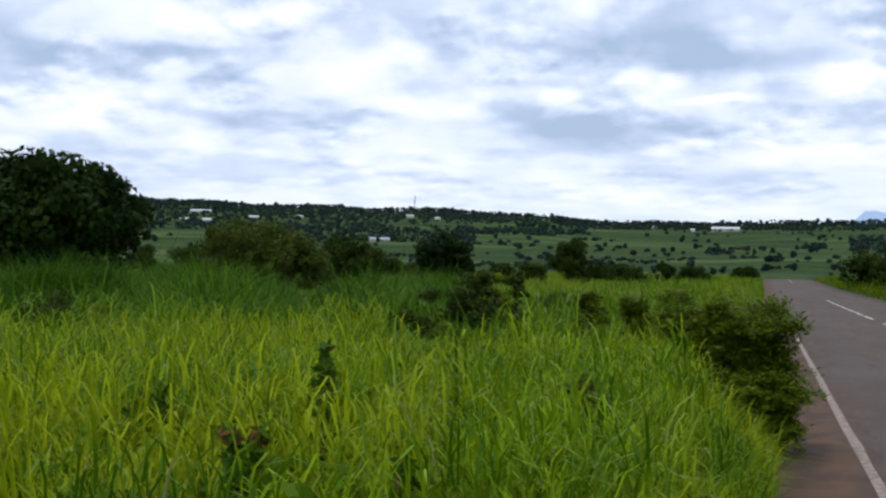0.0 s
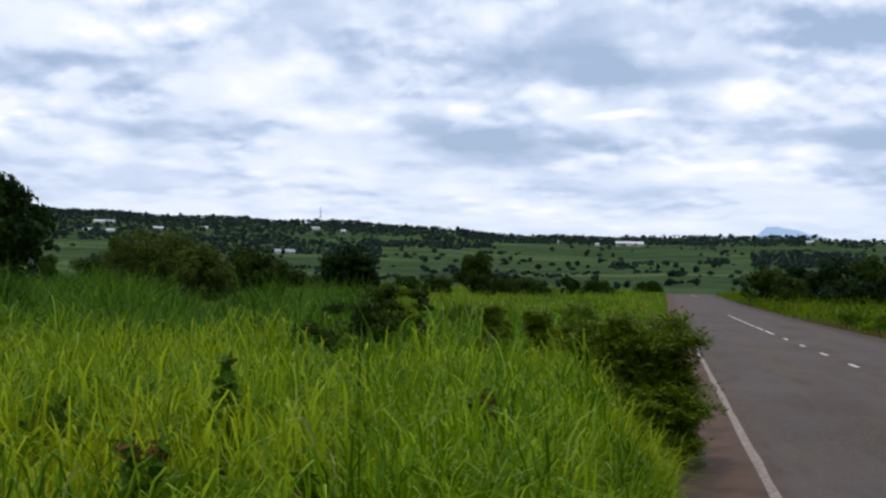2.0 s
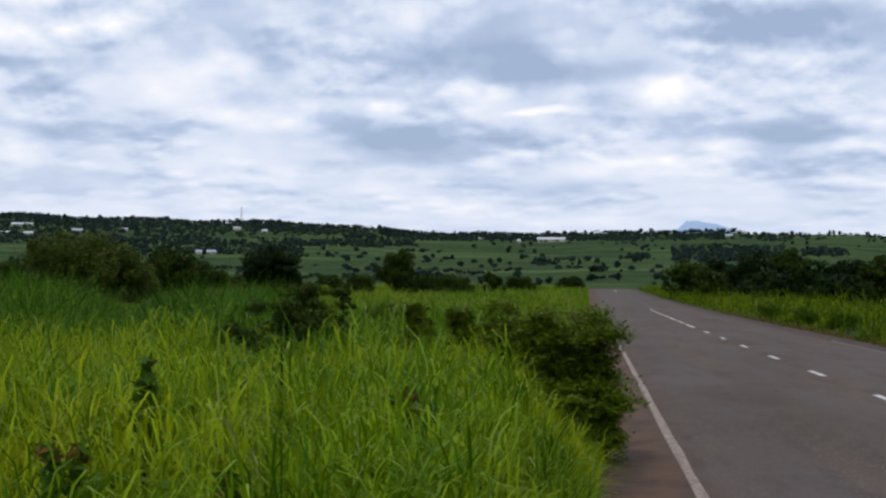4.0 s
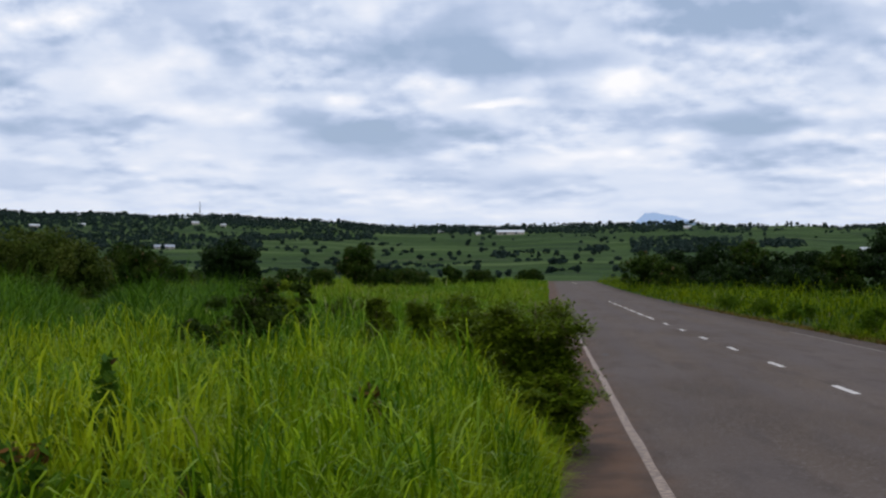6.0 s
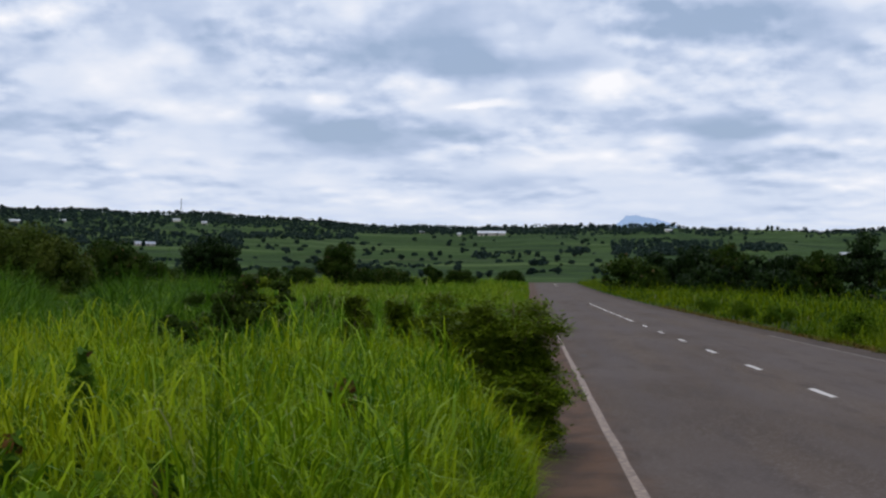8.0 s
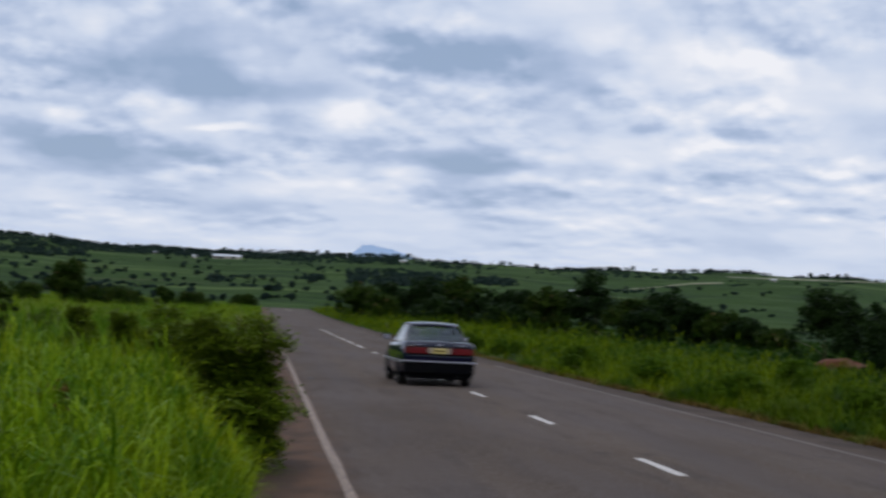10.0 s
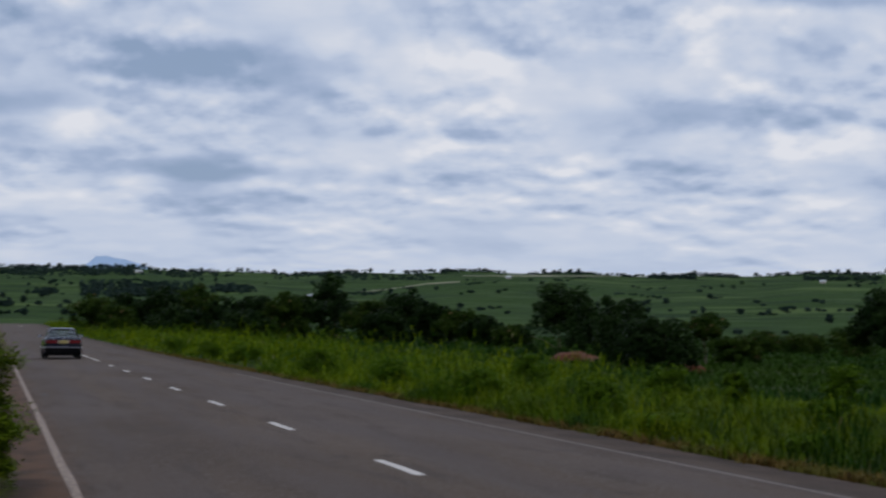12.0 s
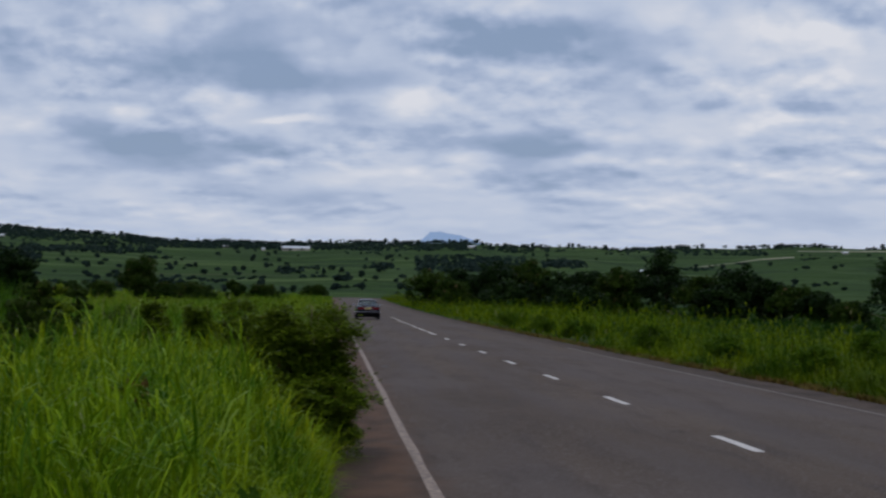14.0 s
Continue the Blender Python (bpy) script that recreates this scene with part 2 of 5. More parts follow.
LEAF_SHRUB = leafy("shrub_leaves", (0.024, 0.060, 0.003), (0.078, 0.132, 0.006), (0.058, 0.100, 0.005), 0.8, 0.5, 0.25)
# bluish tint: the haze over the far slope is painted into these leaves
LEAF_HAZED = leafy("haze_tinted_leaves", (0.016, 0.029, 0.025), (0.022, 0.037, 0.030), (0.025, 0.041, 0.032), 0.02, 0.7, 0.15)
BARK = surface("bark", (0.10, 0.075, 0.05), (0.17, 0.13, 0.09), 3.0, (0.07, 0.05, 0.035), 9.0, 0.9, relief=0.5)
EARTH = surface("red_earth", (0.085, 0.024, 0.009), (0.11, 0.034, 0.014), 1.2, (0.03, 0.035, 0.01), 6.0, 0.95, relief=0.6, relief_scale=8.0)


# ---- mesh helpers ----
def mesh_object(name, verts, faces, mat, parent=None, smooth=False):
    me = bpy.data.meshes.new(name)
    me.from_pydata(verts, [], faces)
    if mat:
        me.materials.append(mat)
    if smooth:
        me.polygons.foreach_set("use_smooth", [True] * len(me.polygons))
    ob = new(name, me)
    if parent:
        ob.parent = parent
    return ob


def quads_object(name, verts, quads, mat, parent=None):
    """A large mesh of four-cornered faces, from arrays."""
    me = bpy.data.meshes.new(name)
    verts, quads = np.asarray(verts, np.float32).reshape(-1, 3), np.asarray(quads, np.int32).reshape(-1, 4)
    me.vertices.add(len(verts))
    me.vertices.foreach_set("co", verts.ravel())
    me.loops.add(quads.size)
    me.loops.foreach_set("vertex_index", quads.ravel())
    me.polygons.add(len(quads))
    me.polygons.foreach_set("loop_start", np.arange(0, quads.size, 4, dtype=np.int32))
    me.update(calc_edges=True)
    me.materials.append(mat)
    ob = new(name, me)
    if parent:
        ob.parent = parent
    return ob


def part(name, bm, mat, parent, label=""):
    me = bpy.data.meshes.new(name)
    bm.to_mesh(me)
    bm.free()
    me.materials.append(mat)
    ob = new(name, me)
    ob.parent = parent
    return tagged(ob, label)


def thing(name, label, category, group="", m=None):
    ob = tagged(new(name), label, category, group)
    if m is not None:
        ob.matrix_basis = m
    return ob


# ---- the lie of the land ----
ROAD_L, LINE_L, LINE_C, LINE_R, ROAD_R = -0.15, 0.855, 4.345, 7.81, 8.75
CREST = 330.0


def smooth01(a):
    a = np.clip(a, 0, 1)
    return a * a * (3 - 2 * a)


def road_z(y):
    """The road rises very slowly to a crest and then drops out of sight."""
    y = np.asarray(y, float)
    up = 1.95e-5 * np.clip(y, 0, CREST) ** 2
    return up + 0.0129 * np.clip(y - CREST, 0, 20) - 4.0e-4 * np.clip(y - CREST, 0, 150) ** 2


def wave(x, y, s, k):
    return (np.sin(x / s * 1.7 + k) * np.cos(y / s * 1.3 + k * 2.1) + 0.6 * np.sin((x + y) / s * 2.9 + k * 3.3)
            + 0.4 * np.cos((x - 1.6 * y) / s * 4.7 + k)) / 2.0


def land(x, y):
    x, y = np.asarray(x, float), np.asarray(y, float)
    r = np.hypot(x, y)
    az = np.degrees(np.arctan2(x, y))
    fwd = np.where(np.abs(az) < 90, np.maximum(y, 0), 0)
    near = road_z(np.minimum(fwd, CREST)) - 0.06
    right, left = np.clip(x - 9.0, 0, 220), np.clip(-0.4 - x, 0, 200)
    near = near + 0.08 * smooth01(left / 0.6) - 0.018 * right + 0.0045 * left * smooth01(left / 12)
    bumps = wave(x, y, 9.0, 0.3) * 0.10 * smooth01((left + right) / 15.0)
    near = near + bumps
    # the far slope, by the angle at which it is seen
    ridge = 1.90 + 0.5 * smooth01((-1 - az) / 19.0) + 0.05 * np.sin(az * 0.5) + 0.03 * np.sin(az * 1.7 + 1)
    ridge = np.where(np.abs(az) > 60, 1.9, ridge)
    k = np.clip(np.log(np.maximum(r, 700) / 700.0) / math.log(3000 / 700.0), 0, 1)
    e = -0.55 + (ridge + 0.55) * k ** 0.85
    far = 1.6 + r * np.tan(np.radians(e)) + wave(x, y, 170.0, 1.1) * 2.2 * smooth01((r - 700) / 800)
    top = 1.6 + 3000 * np.tan(np.radians(ridge))
    far = np.where(r > 3000, top - (r - 3000) * 0.012, far)
    w = smooth01((r - 335) / 380.0)
    z = near * (1 - w) + far * w
    return z - 4.0 * smooth01((r - 335) / 120.0) * (1 - smooth01((r - 480) / 420.0)) * smooth01((6 - np.abs(az)) / 4)


def build_ground():
    rs = [0.0] + list(np.geomspace(1.2, 4700, 190))
    azs = np.concatenate([np.arange(-180, -36, 6.0), np.arange(-36, 42, 0.5), np.arange(42, 180, 6.0)])
    A, R = np.meshgrid(np.radians(azs), np.array(rs[1:]))
    X, Y = R * np.sin(A), R * np.cos(A)
    Z = land(X, Y)
    n = len(azs)
    verts = [(0, 0, float(land(0, 0)))] + list(map(tuple, np.c_[X.ravel(), Y.ravel(), Z.ravel()]))
    faces = [(0, 1 + i, 1 + (i + 1) % n) for i in range(n)]
    for j in range(len(rs) - 2):
        b = 1 + j * n
        faces += [(b + i, b + n + i, b + n + (i + 1) % n, b + (i + 1) % n) for i in range(n)]
    faces = [f[::-1] for f in faces]
    mat, N, L, bs = material("fields", 1.0, 0.0, 0.05)
    # far greens carry extra blue, distance haze painted into the field colour
    green = mix_rgb(N, L, noise_fac(N, L, 0.011, 5.0, 0.4, 0.6, (1, 0.35, 1)), (0.018, 0.038, 0.013), (0.045, 0.077, 0.021))
    strips = noise_fac(N, L, 0.02, 2.0, 0.48, 0.53, (0.25, 1.0, 0.2))
    green = mix_rgb(N, L, strips, green, (0.029, 0.058, 0.012))
    green = mix_rgb(N, L, noise_fac(N, L, 0.05, 6.0, 0.56, 0.7), green, (0.018, 0.036, 0.009))
    green = mix_rgb(N, L, noise_fac(N, L, 0.017, 3.0, 0.66, 0.72, (0.3, 1.3, 1)), green, (0.062, 0.066, 0.026))
    green = mix_rgb(N, L, noise_fac(N, L, 0.035, 5.0, 0.5, 0.62, (0.3, 1.6, 1)), green, (0.020, 0.041, 0.009))
    green = mix_rgb(N, L, noise_fac(N, L, 0.008, 3.0, 0.55, 0.62, (0.5, 1.5, 1)), green, (0.064, 0.098, 0.027))
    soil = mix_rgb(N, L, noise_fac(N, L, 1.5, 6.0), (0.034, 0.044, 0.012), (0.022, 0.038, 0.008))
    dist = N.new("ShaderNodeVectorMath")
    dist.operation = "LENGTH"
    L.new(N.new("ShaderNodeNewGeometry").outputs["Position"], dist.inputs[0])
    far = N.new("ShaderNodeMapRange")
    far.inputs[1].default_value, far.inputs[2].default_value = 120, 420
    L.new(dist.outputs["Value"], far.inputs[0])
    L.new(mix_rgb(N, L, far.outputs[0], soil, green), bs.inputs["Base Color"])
    bump(N, L, bs, noise_fac(N, L, 0.6, 6.0, 0.2, 0.8), 0.5, 0.6)
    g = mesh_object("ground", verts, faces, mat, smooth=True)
    return tagged(g, "green rolling farmland rising to a long low ridge", "ground", kind="structure")


build_ground()


# ---- the road ----
def build_road():
    ys = np.concatenate([np.arange(-260, 0, 10.0), np.arange(0, 470, 2.0)])
    prof = ((ROAD_L - 0.5, -0.10), (ROAD_L, -0.012), (LINE_L - 0.1, 0.0), (LINE_C, 0.05), (LINE_R + 0.1, 0.0), (ROAD_R, -0.012), (ROAD_R + 0.5, -0.10))
    rnd = random.Random(4)
    verts, faces = [], []
    for y in ys:
        for i, (x, z) in enumerate(prof):
            j = rnd.uniform(-0.06, 0.06) if i in (1, 5) else 0
            verts.append((x + j, y, float(road_z(y)) + z))
    n = len(prof)
    for j in range(len(ys) - 1):
        faces += [(j * n + i, j * n + i + 1, (j + 1) * n + i + 1, (j + 1) * n + i) for i in range(n - 1)]
    mat, N, L, bs = material("asphalt", 0.9, 0.0, 0.12)
    grey = mix_rgb(N, L, noise_fac(N, L, 0.5, 5.0, 0.35, 0.65, (1.0, 0.12, 1)), (0.058, 0.040, 0.029), (0.100, 0.070, 0.050))
    grey = mix_rgb(N, L, noise_fac(N, L, 45.0, 3.0, 0.5, 0.72), grey, (0.135, 0.10, 0.075))
    grey = mix_rgb(N, L, noise_fac(N, L, 0.35, 6.0, 0.5, 0.7, (3.0, 0.12, 1)), grey, (0.092, 0.072, 0.060))
    grey = mix_rgb(N, L, noise_fac(N, L, 1.6, 6.0, 0.62, 0.74, (1.0, 0.3, 1)), grey, (0.050, 0.039, 0.034))
    grey = mix_rgb(N, L, noise_fac(N, L, 5.0, 6.0, 0.5, 0.68), grey, (0.088, 0.064, 0.046))
    grey = mix_rgb(N, L, noise_fac(N, L, 0.22, 5.0, 0.42, 0.62, (1.0, 0.4, 1)), grey, (0.098, 0.074, 0.061))
    grey = mix_rgb(N, L, noise_fac(N, L, 2.6, 6.0, 0.48, 0.72, (1.0, 0.14, 1)), grey, (0.068, 0.050, 0.040))
    grey = mix_rgb(N, L, noise_fac(N, L, 22.0, 4.0, 0.54, 0.70), grey, (0.150, 0.122, 0.105))
    red = mix_rgb(N, L, noise_fac(N, L, 2.2, 6.0, 0.35, 0.65, (1, 0.4, 1)), (0.116, 0.066, 0.041), (0.066, 0.042, 0.029))
    sx = N.new("ShaderNodeSeparateXYZ")
    L.new(N.new("ShaderNodeTexCoord").outputs["Object"], sx.inputs[0])
    off = N.new("ShaderNodeMath")
    off.operation = "SUBTRACT"
    L.new(sx.outputs[0], off.inputs[0])
    off.inputs[1].default_value = LINE_C
    ab = N.new("ShaderNodeMath")
    ab.operation = "ABSOLUTE"
    L.new(off.outputs[0], ab.inputs[0])
    # bluish wheel tracks, polished along each lane
    tracks = None
    for d in (0.95, 2.55):
        a = N.new("ShaderNodeMath")
        a.operation = "SUBTRACT"
        L.new(ab.outputs[0], a.inputs[0])
        a.inputs[1].default_value = d
        g = N.new("ShaderNodeMath")
        g.operation = "ABSOLUTE"
        L.new(a.outputs[0], g.inputs[0])
        mr = N.new("ShaderNodeMapRange")
        mr.interpolation_type = "SMOOTHSTEP"
        for s, v in zip(mr.inputs[1:5], (0.05, 0.7, 0.55, 0.0)):
            s.default_value = v
        L.new(g.outputs[0], mr.inputs[0])
        if tracks is None:
            tracks = mr.outputs[0]
        else:
            s = N.new("ShaderNodeMath")
            L.new(tracks, s.inputs[0])
            L.new(mr.outputs[0], s.inputs[1])
            tracks = s.outputs[0]
    patchy = N.new("ShaderNodeMath")
    patchy.operation = "MULTIPLY"
    L.new(tracks, patchy.inputs[0])
    L.new(noise_fac(N, L, 0.6, 5.0, 0.3, 0.6, (2.0, 0.2, 1)), patchy.inputs[1])
    grey = mix_rgb(N, L, patchy.outputs[0], grey, (0.092, 0.073, 0.066))
    wob = N.new("ShaderNodeMath")
    wob.operation = "MULTIPLY_ADD"
    L.new(noise_fac(N, L, 1.3, 5.0, 0.2, 0.8), wob.inputs[0])
    wob.inputs[1].default_value = 0.3
    L.new(ab.outputs[0], wob.inputs[2])
    edge = N.new("ShaderNodeMapRange")
    edge.inputs[1].default_value, edge.inputs[2].default_value = 3.35, 3.85
    L.new(wob.outputs[0], edge.inputs[0])
    far_side = N.new("ShaderNodeMapRange")
    far_side.inputs[1].default_value, far_side.inputs[2].default_value = 3.0, 6.0
    L.new(sx.outputs[0], far_side.inputs[0])
    brown = mix_rgb(N, L, noise_fac(N, L, 1.8, 6.0, 0.35, 0.65, (1, 0.4, 1)), (0.052, 0.037, 0.029), (0.082, 0.058, 0.043))
    red = mix_rgb(N, L, far_side.outputs[0], red, brown)
    L.new(mix_rgb(N, L, edge.outputs[0], grey, red), bs.inputs["Base Color"])
    bump(N, L, bs, noise_fac(N, L, 70.0, 4.0, 0.2, 0.8), 0.5, 0.01)
    road = tagged(mesh_object("road", verts, faces, mat), "two-lane grey asphalt road with reddish dusty shoulders", "road", kind="structure")

    def worn(name, a, b, share):
        mt, N, L, bs = material(name, 0.7, 0.0, 0.3)
        f = noise_fac(N, L, 14.0, 6.0, share, share + 0.18)
        L.new(mix_rgb(N, L, f, a, b), bs.inputs["Base Color"])
        return mt

    white = worn("worn_white_paint", (0.56, 0.51, 0.46), (0.27, 0.23, 0.20), 0.52)
    dull = worn("dusty_edge_paint", (0.31, 0.225, 0.165), (0.15, 0.105, 0.078), 0.40)

    def strip(name, x0, x1, y0, y1, step, mat, z=0.004, rough_edge=0.0):
        yy = np.linspace(y0, y1, max(2, int((y1 - y0) / step) + 1))
        v = []
        for y in yy:
            for x in (x0, x1):
                h = 0.05 * (1 - min(1, abs(x - LINE_C) / 3.4))
                v.append((x + rnd.uniform(-1, 1) * rough_edge, y, float(road_z(y)) + h + z))
        f = [(2 * i, 2 * i + 1, 2 * i + 3, 2 * i + 2) for i in range(len(yy) - 1)]
        return mesh_object(name, v, f, mat, road)

    strip("edge_line", LINE_L - 0.052, LINE_L + 0.052, -60, 82, 2.0, dull, rough_edge=0.012)
    faint = worn("faded_edge_paint", (0.155, 0.115, 0.092), (0.085, 0.064, 0.052), 0.36)
    strip("edge_line", LINE_R - 0.05, LINE_R + 0.05, -60, 58, 2.0, faint, rough_edge=0.012)
    for k in range(-6, 7):
        y = 18.45 + 8.0 * k
        strip("centre_dash", LINE_C - 0.06, LINE_C + 0.06, y - 1.05, y + 1.05, 0.35, white, rough_edge=0.006)
    for k in range(7):
        strip("centre_dash", LINE_C - 0.06, LINE_C + 0.06, 74.0 + 8.0 * k, 80.3 + 8.0 * k, 0.7, white, rough_edge=0.006)
    # cracks across the worn shoulder, and a dark patch of tar
    tar = surface("dark_tar", (0.012, 0.011, 0.011), (0.02, 0.018, 0.017), 5.0, rough=0.7)
    for y in (15.2, 18.9, 22.6, 27.5, 33.0, 41.0):
        pts = [(ROAD_L + (LINE_L - ROAD_L) * k / 7, y + rnd.uniform(-0.12, 0.12)) for k in range(8)]
        v, f = [], []
        for x, yy in pts:
            for d in (-0.011, 0.011):
                v.append((x, yy + d, float(road_z(yy)) + 0.006))
        f = [(2 * i, 2 * i + 2, 2 * i + 3, 2 * i + 1) for i in range(7)]
        mesh_object("crack", v, f, tar, road)
    v = [(1.22 + 0.09 * math.cos(a) * rnd.uniform(0.7, 1.2), 40.0 + 0.35 * math.sin(a), float(road_z(40)) + 0.012) for a in np.linspace(0, 2 * math.pi, 12, endpoint=False)]
    mesh_object("tar_patch", v, [tuple(range(12))], tar, road)
    for y in (290.0, 304.0, 318.0):
        strip("centre_dash", LINE_C - 0.06, LINE_C + 0.06, y - 4, y + 4, 2.0, white)


build_road()



# ---- plants ----
def blades(rng, x, y, z, height, width, lean, segs=3, turn=None):
    """Curved, tapering blades from arrays: one strip of quads each."""
    n = len(x)
    if turn is None:
        turn = rng.uniform(0, 2 * np.pi, n)
    bend = (0.33 + 0.67 * rng.uniform(0, 1, n)) * lean
    side = np.stack([np.cos(turn + 1.57), np.sin(turn + 1.57), np.zeros(n)], 1)
    out = np.stack([np.cos(turn), np.sin(turn), np.zeros(n)], 1)
    base = np.stack([x, y, z], 1)
    rows = []
    for s in np.linspace(0, 1, segs + 1):
        c = base + out * (bend * height * (0.10 * s + 0.62 * s ** 2.3))[:, None]
        c[:, 2] += height * (s - 0.42 * bend * s ** 3.2)
        w = width * (1 - s) ** 0.6 * (0.36 + 0.45 * s) + 0.0012
        rows += [c - side * w[:, None], c + side * w[:, None]]
    verts = np.stack(rows, 1)                       # n, 2*(segs+1), 3
    per = 2 * (segs + 1)
    q = np.array([[2 * i, 2 * i + 1, 2 * i + 3, 2 * i + 2] for i in range(segs)])
    quads = (np.arange(n) * per)[:, None, None] + q[None]
    return verts.reshape(-1, 3), quads.reshape(-1, 4)


def sector(rng, n, a0, a1, r0, r1):
    a = np.radians(rng.uniform(a0, a1, n))
    r = np.sqrt(rng.uniform(r0 * r0, r1 * r1, n))
    return r * np.sin(a), r * np.cos(a), r


def tufts(rng, n, per, spread, area):
    """Blades stand in tufts."""
    x, y, r = area(n)
    k = np.repeat(np.arange(n), per)
    dx, dy = rng.normal(0, spread, n * per), rng.normal(0, spread, n * per)
    return x[k] + dx, y[k] + dy, k


def splay(rng, x, y, k, n, wide=0.8):
    """Blades of a tuft fall outwards from its middle, each a little its own way."""
    cnt = np.maximum(np.bincount(k, minlength=n), 1)
    cx, cy = np.bincount(k, x, n) / cnt, np.bincount(k, y, n) / cnt
    dx, dy = x - cx[k], y - cy[k]
    d = np.hypot(dx, dy)
    return np.arctan2(dy, dx) + rng.normal(0, wide, len(x)), d / (d.mean() + 1e-6)


def build_grass():
    rng = np.random.default_rng(11)

    def left_field(name, n, per, spread, r0, r1, h, w, lean, segs, mat, label, blade=None):
        """Tufts of stems; with blade, each leaf leaves its stem at some height and arches out from there."""
        x, y, k = tufts(rng, n, per, spread, lambda m: sector(rng, m, -26, 2.5, r0, r1))
        hh = h * (1.0 + 0.22 * wave(x, y, 1.3, 4.1) + 0.20 * wave(x, y, 3.2, 0.7) + 0.16 * wave(x, y, 11.0, 2.0))
        if r0 >= 60:
            hh = hh * (1.0 + 0.45 * wave(x, y, 16.0, 1.1))
        # a low gap in the growth, before the thorn trees
        az, r = np.degrees(np.arctan2(x, y)), np.hypot(x, y)
        hh = hh * (1.0 - 0.55 * np.exp(-((az + 14.9) / 0.9) ** 2) * smooth01((r - 32) / 14))
        hh = hh * (1.0 - 0.42 * np.exp(-((az + 10.6) / 1.5) ** 2 - ((r - 21) / 5.0) ** 2))
        turn, off = splay(rng, x, y, k, n)
        hh = hh * rng.uniform(0.58, 1.12, n)[k] * np.clip(1.12 - 0.16 * off, 0.5, 1.12)
        keep = x < -0.07 - 0.16 * wave(x, y, 1.1, 0.2)
        hh = hh * np.where(y < 20, np.clip(0.26 + (0.06 - x) * 0.98, 0.2, 1.0), np.clip(0.38 + -x * 0.2, 0.35, 1.0))
        x, y, hh, turn = x[keep], y[keep], hh[keep], turn[keep]
        z = land(x, y) - 0.02
        if blade:
            z = z + np.maximum(hh * rng.uniform(0.12, 1.0, len(x)) ** 0.7 - 0.42 * blade, 0)
            hh = blade * rng.uniform(0.55, 1.3, len(x))
        else:
            hh = hh * rng.uniform(0.58, 1.10, len(x)) * 1.2
            lean = lean * np.clip(-x / 1.3, 0.34, 1.0)
        v, q = blades(rng, x, y, z, hh, w * rng.uniform(0.6, 1.3, len(x)), lean, segs, turn)
        tagged(quads_object(name, v, q, mat), label, "grass", kind="stuff")

    left_field("tall_grass", 2800, 36, 0.20, 6.2, 20, 0.99, 0.0118, 1.45, 3, GRASS, "tall bright green roadside grass, waist high", 0.38)
    left_field("grass_stems", 2000, 6, 0.18, 6.2, 20, 0.90, 0.0065, 0.9, 3, GRASS, "thin upright stems of the roadside grass")
    left_field("tall_grass", 3400, 28, 0.40, 19, 60, 1.04, 0.024, 1.3, 2, GRASS_MID, "tall bright green grass across the field", 0.55)
    left_field("tall_grass", 5000, 10, 0.7, 60, 200, 1.2, 0.09, 1.1, 2, GRASS_FAR, "deep tall grass further across the field")
    left_field("tall_grass", 7000, 3, 0.9, 200, 350, 1.0, 0.25, 0.6, 2, GRASS_FAR, "tall grass by the far bushes")
    left_field("broad_grass", 620, 8, 0.12, 6.5, 24, 1.08, 0.0145, 1.55, 4, GRASS_BROAD, "broad bright arching grass blades among the rest", 0.48)
    left_field("broad_grass", 900, 6, 0.2, 24, 60, 1.14, 0.026, 1.4, 3, GRASS_BROAD, "broad bright arching grass blades across the field", 0.65)
    # denser growth leaning out over the shoulder's edge
    x, y, k = tufts(rng, 1000, 13, 0.08, lambda m: (rng.uniform(-0.85, -0.12, m), rng.uniform(6.5, 34, m), None))
    hh = rng.uniform(0.3, 0.75, len(x))
    v, q = blades(rng, x, y, land(x, y) - 0.02, hh, 0.015 * rng.uniform(0.6, 1.3, len(x)), 0.9, 3)
    tagged(quads_object("edge_grass", v, q, GRASS), "shorter green grass leaning over the shoulder's edge", "grass", kind="stuff")
    # broad-leaved undergrowth among the blades
    x, y, r = sector(rng, 1900, -30, 0, 5, 28)
    x[:110], y[:110] = rng.uniform(-0.6, -0.15, 110), rng.uniform(8, 17, 110)
    keep = x < -0.1
    x, y = x[keep], y[keep]
    c = np.stack([x, y, land(x, y) + rng.uniform(0.15, 0.85, len(x)) * np.clip(-x, 0.3, 1)], 1)
    v, q = leaf_quads(rng, c, rng.uniform(0.08, 0.26, len(x)), 15, 0.075, 0.1, 0.2)
    tagged(quads_object("undergrowth", v, q, LEAF_UNDER), "low broad-leaved green undergrowth between the blades", "plants", kind="stuff")
    # stands of elephant grass
    x, y, k = tufts(rng, 900, 40, 0.45, lambda m: sector(rng, m, -27, -9.5, 15, 85))
    turn, off = splay(rng, x, y, k, 900, 0.6)
    far = smooth01((np.hypot(x, y) - 16) / 18)
    hh = (1.05 + 0.75 * far + 0.35 * wave(x, y, 6.0, 2.6)) * rng.uniform(0.6, 1.1, len(x)) * rng.uniform(0.65, 1.1, 900)[k] * np.clip(1.18 - 0.2 * off, 0.5, 1.18)
    az = np.degrees(np.arctan2(x, y))
    hh = hh * (1.0 + 0.18 * np.exp(-((az + 18.4) / 1.6) ** 2) - 0.5 * np.exp(-((az + 14.9) / 0.9) ** 2) * far)
    keep = wave(x, y, 14.0, 2.6) > -0.45 - 0.4 * far
    x, y, hh, turn = x[keep], y[keep], hh[keep], turn[keep]
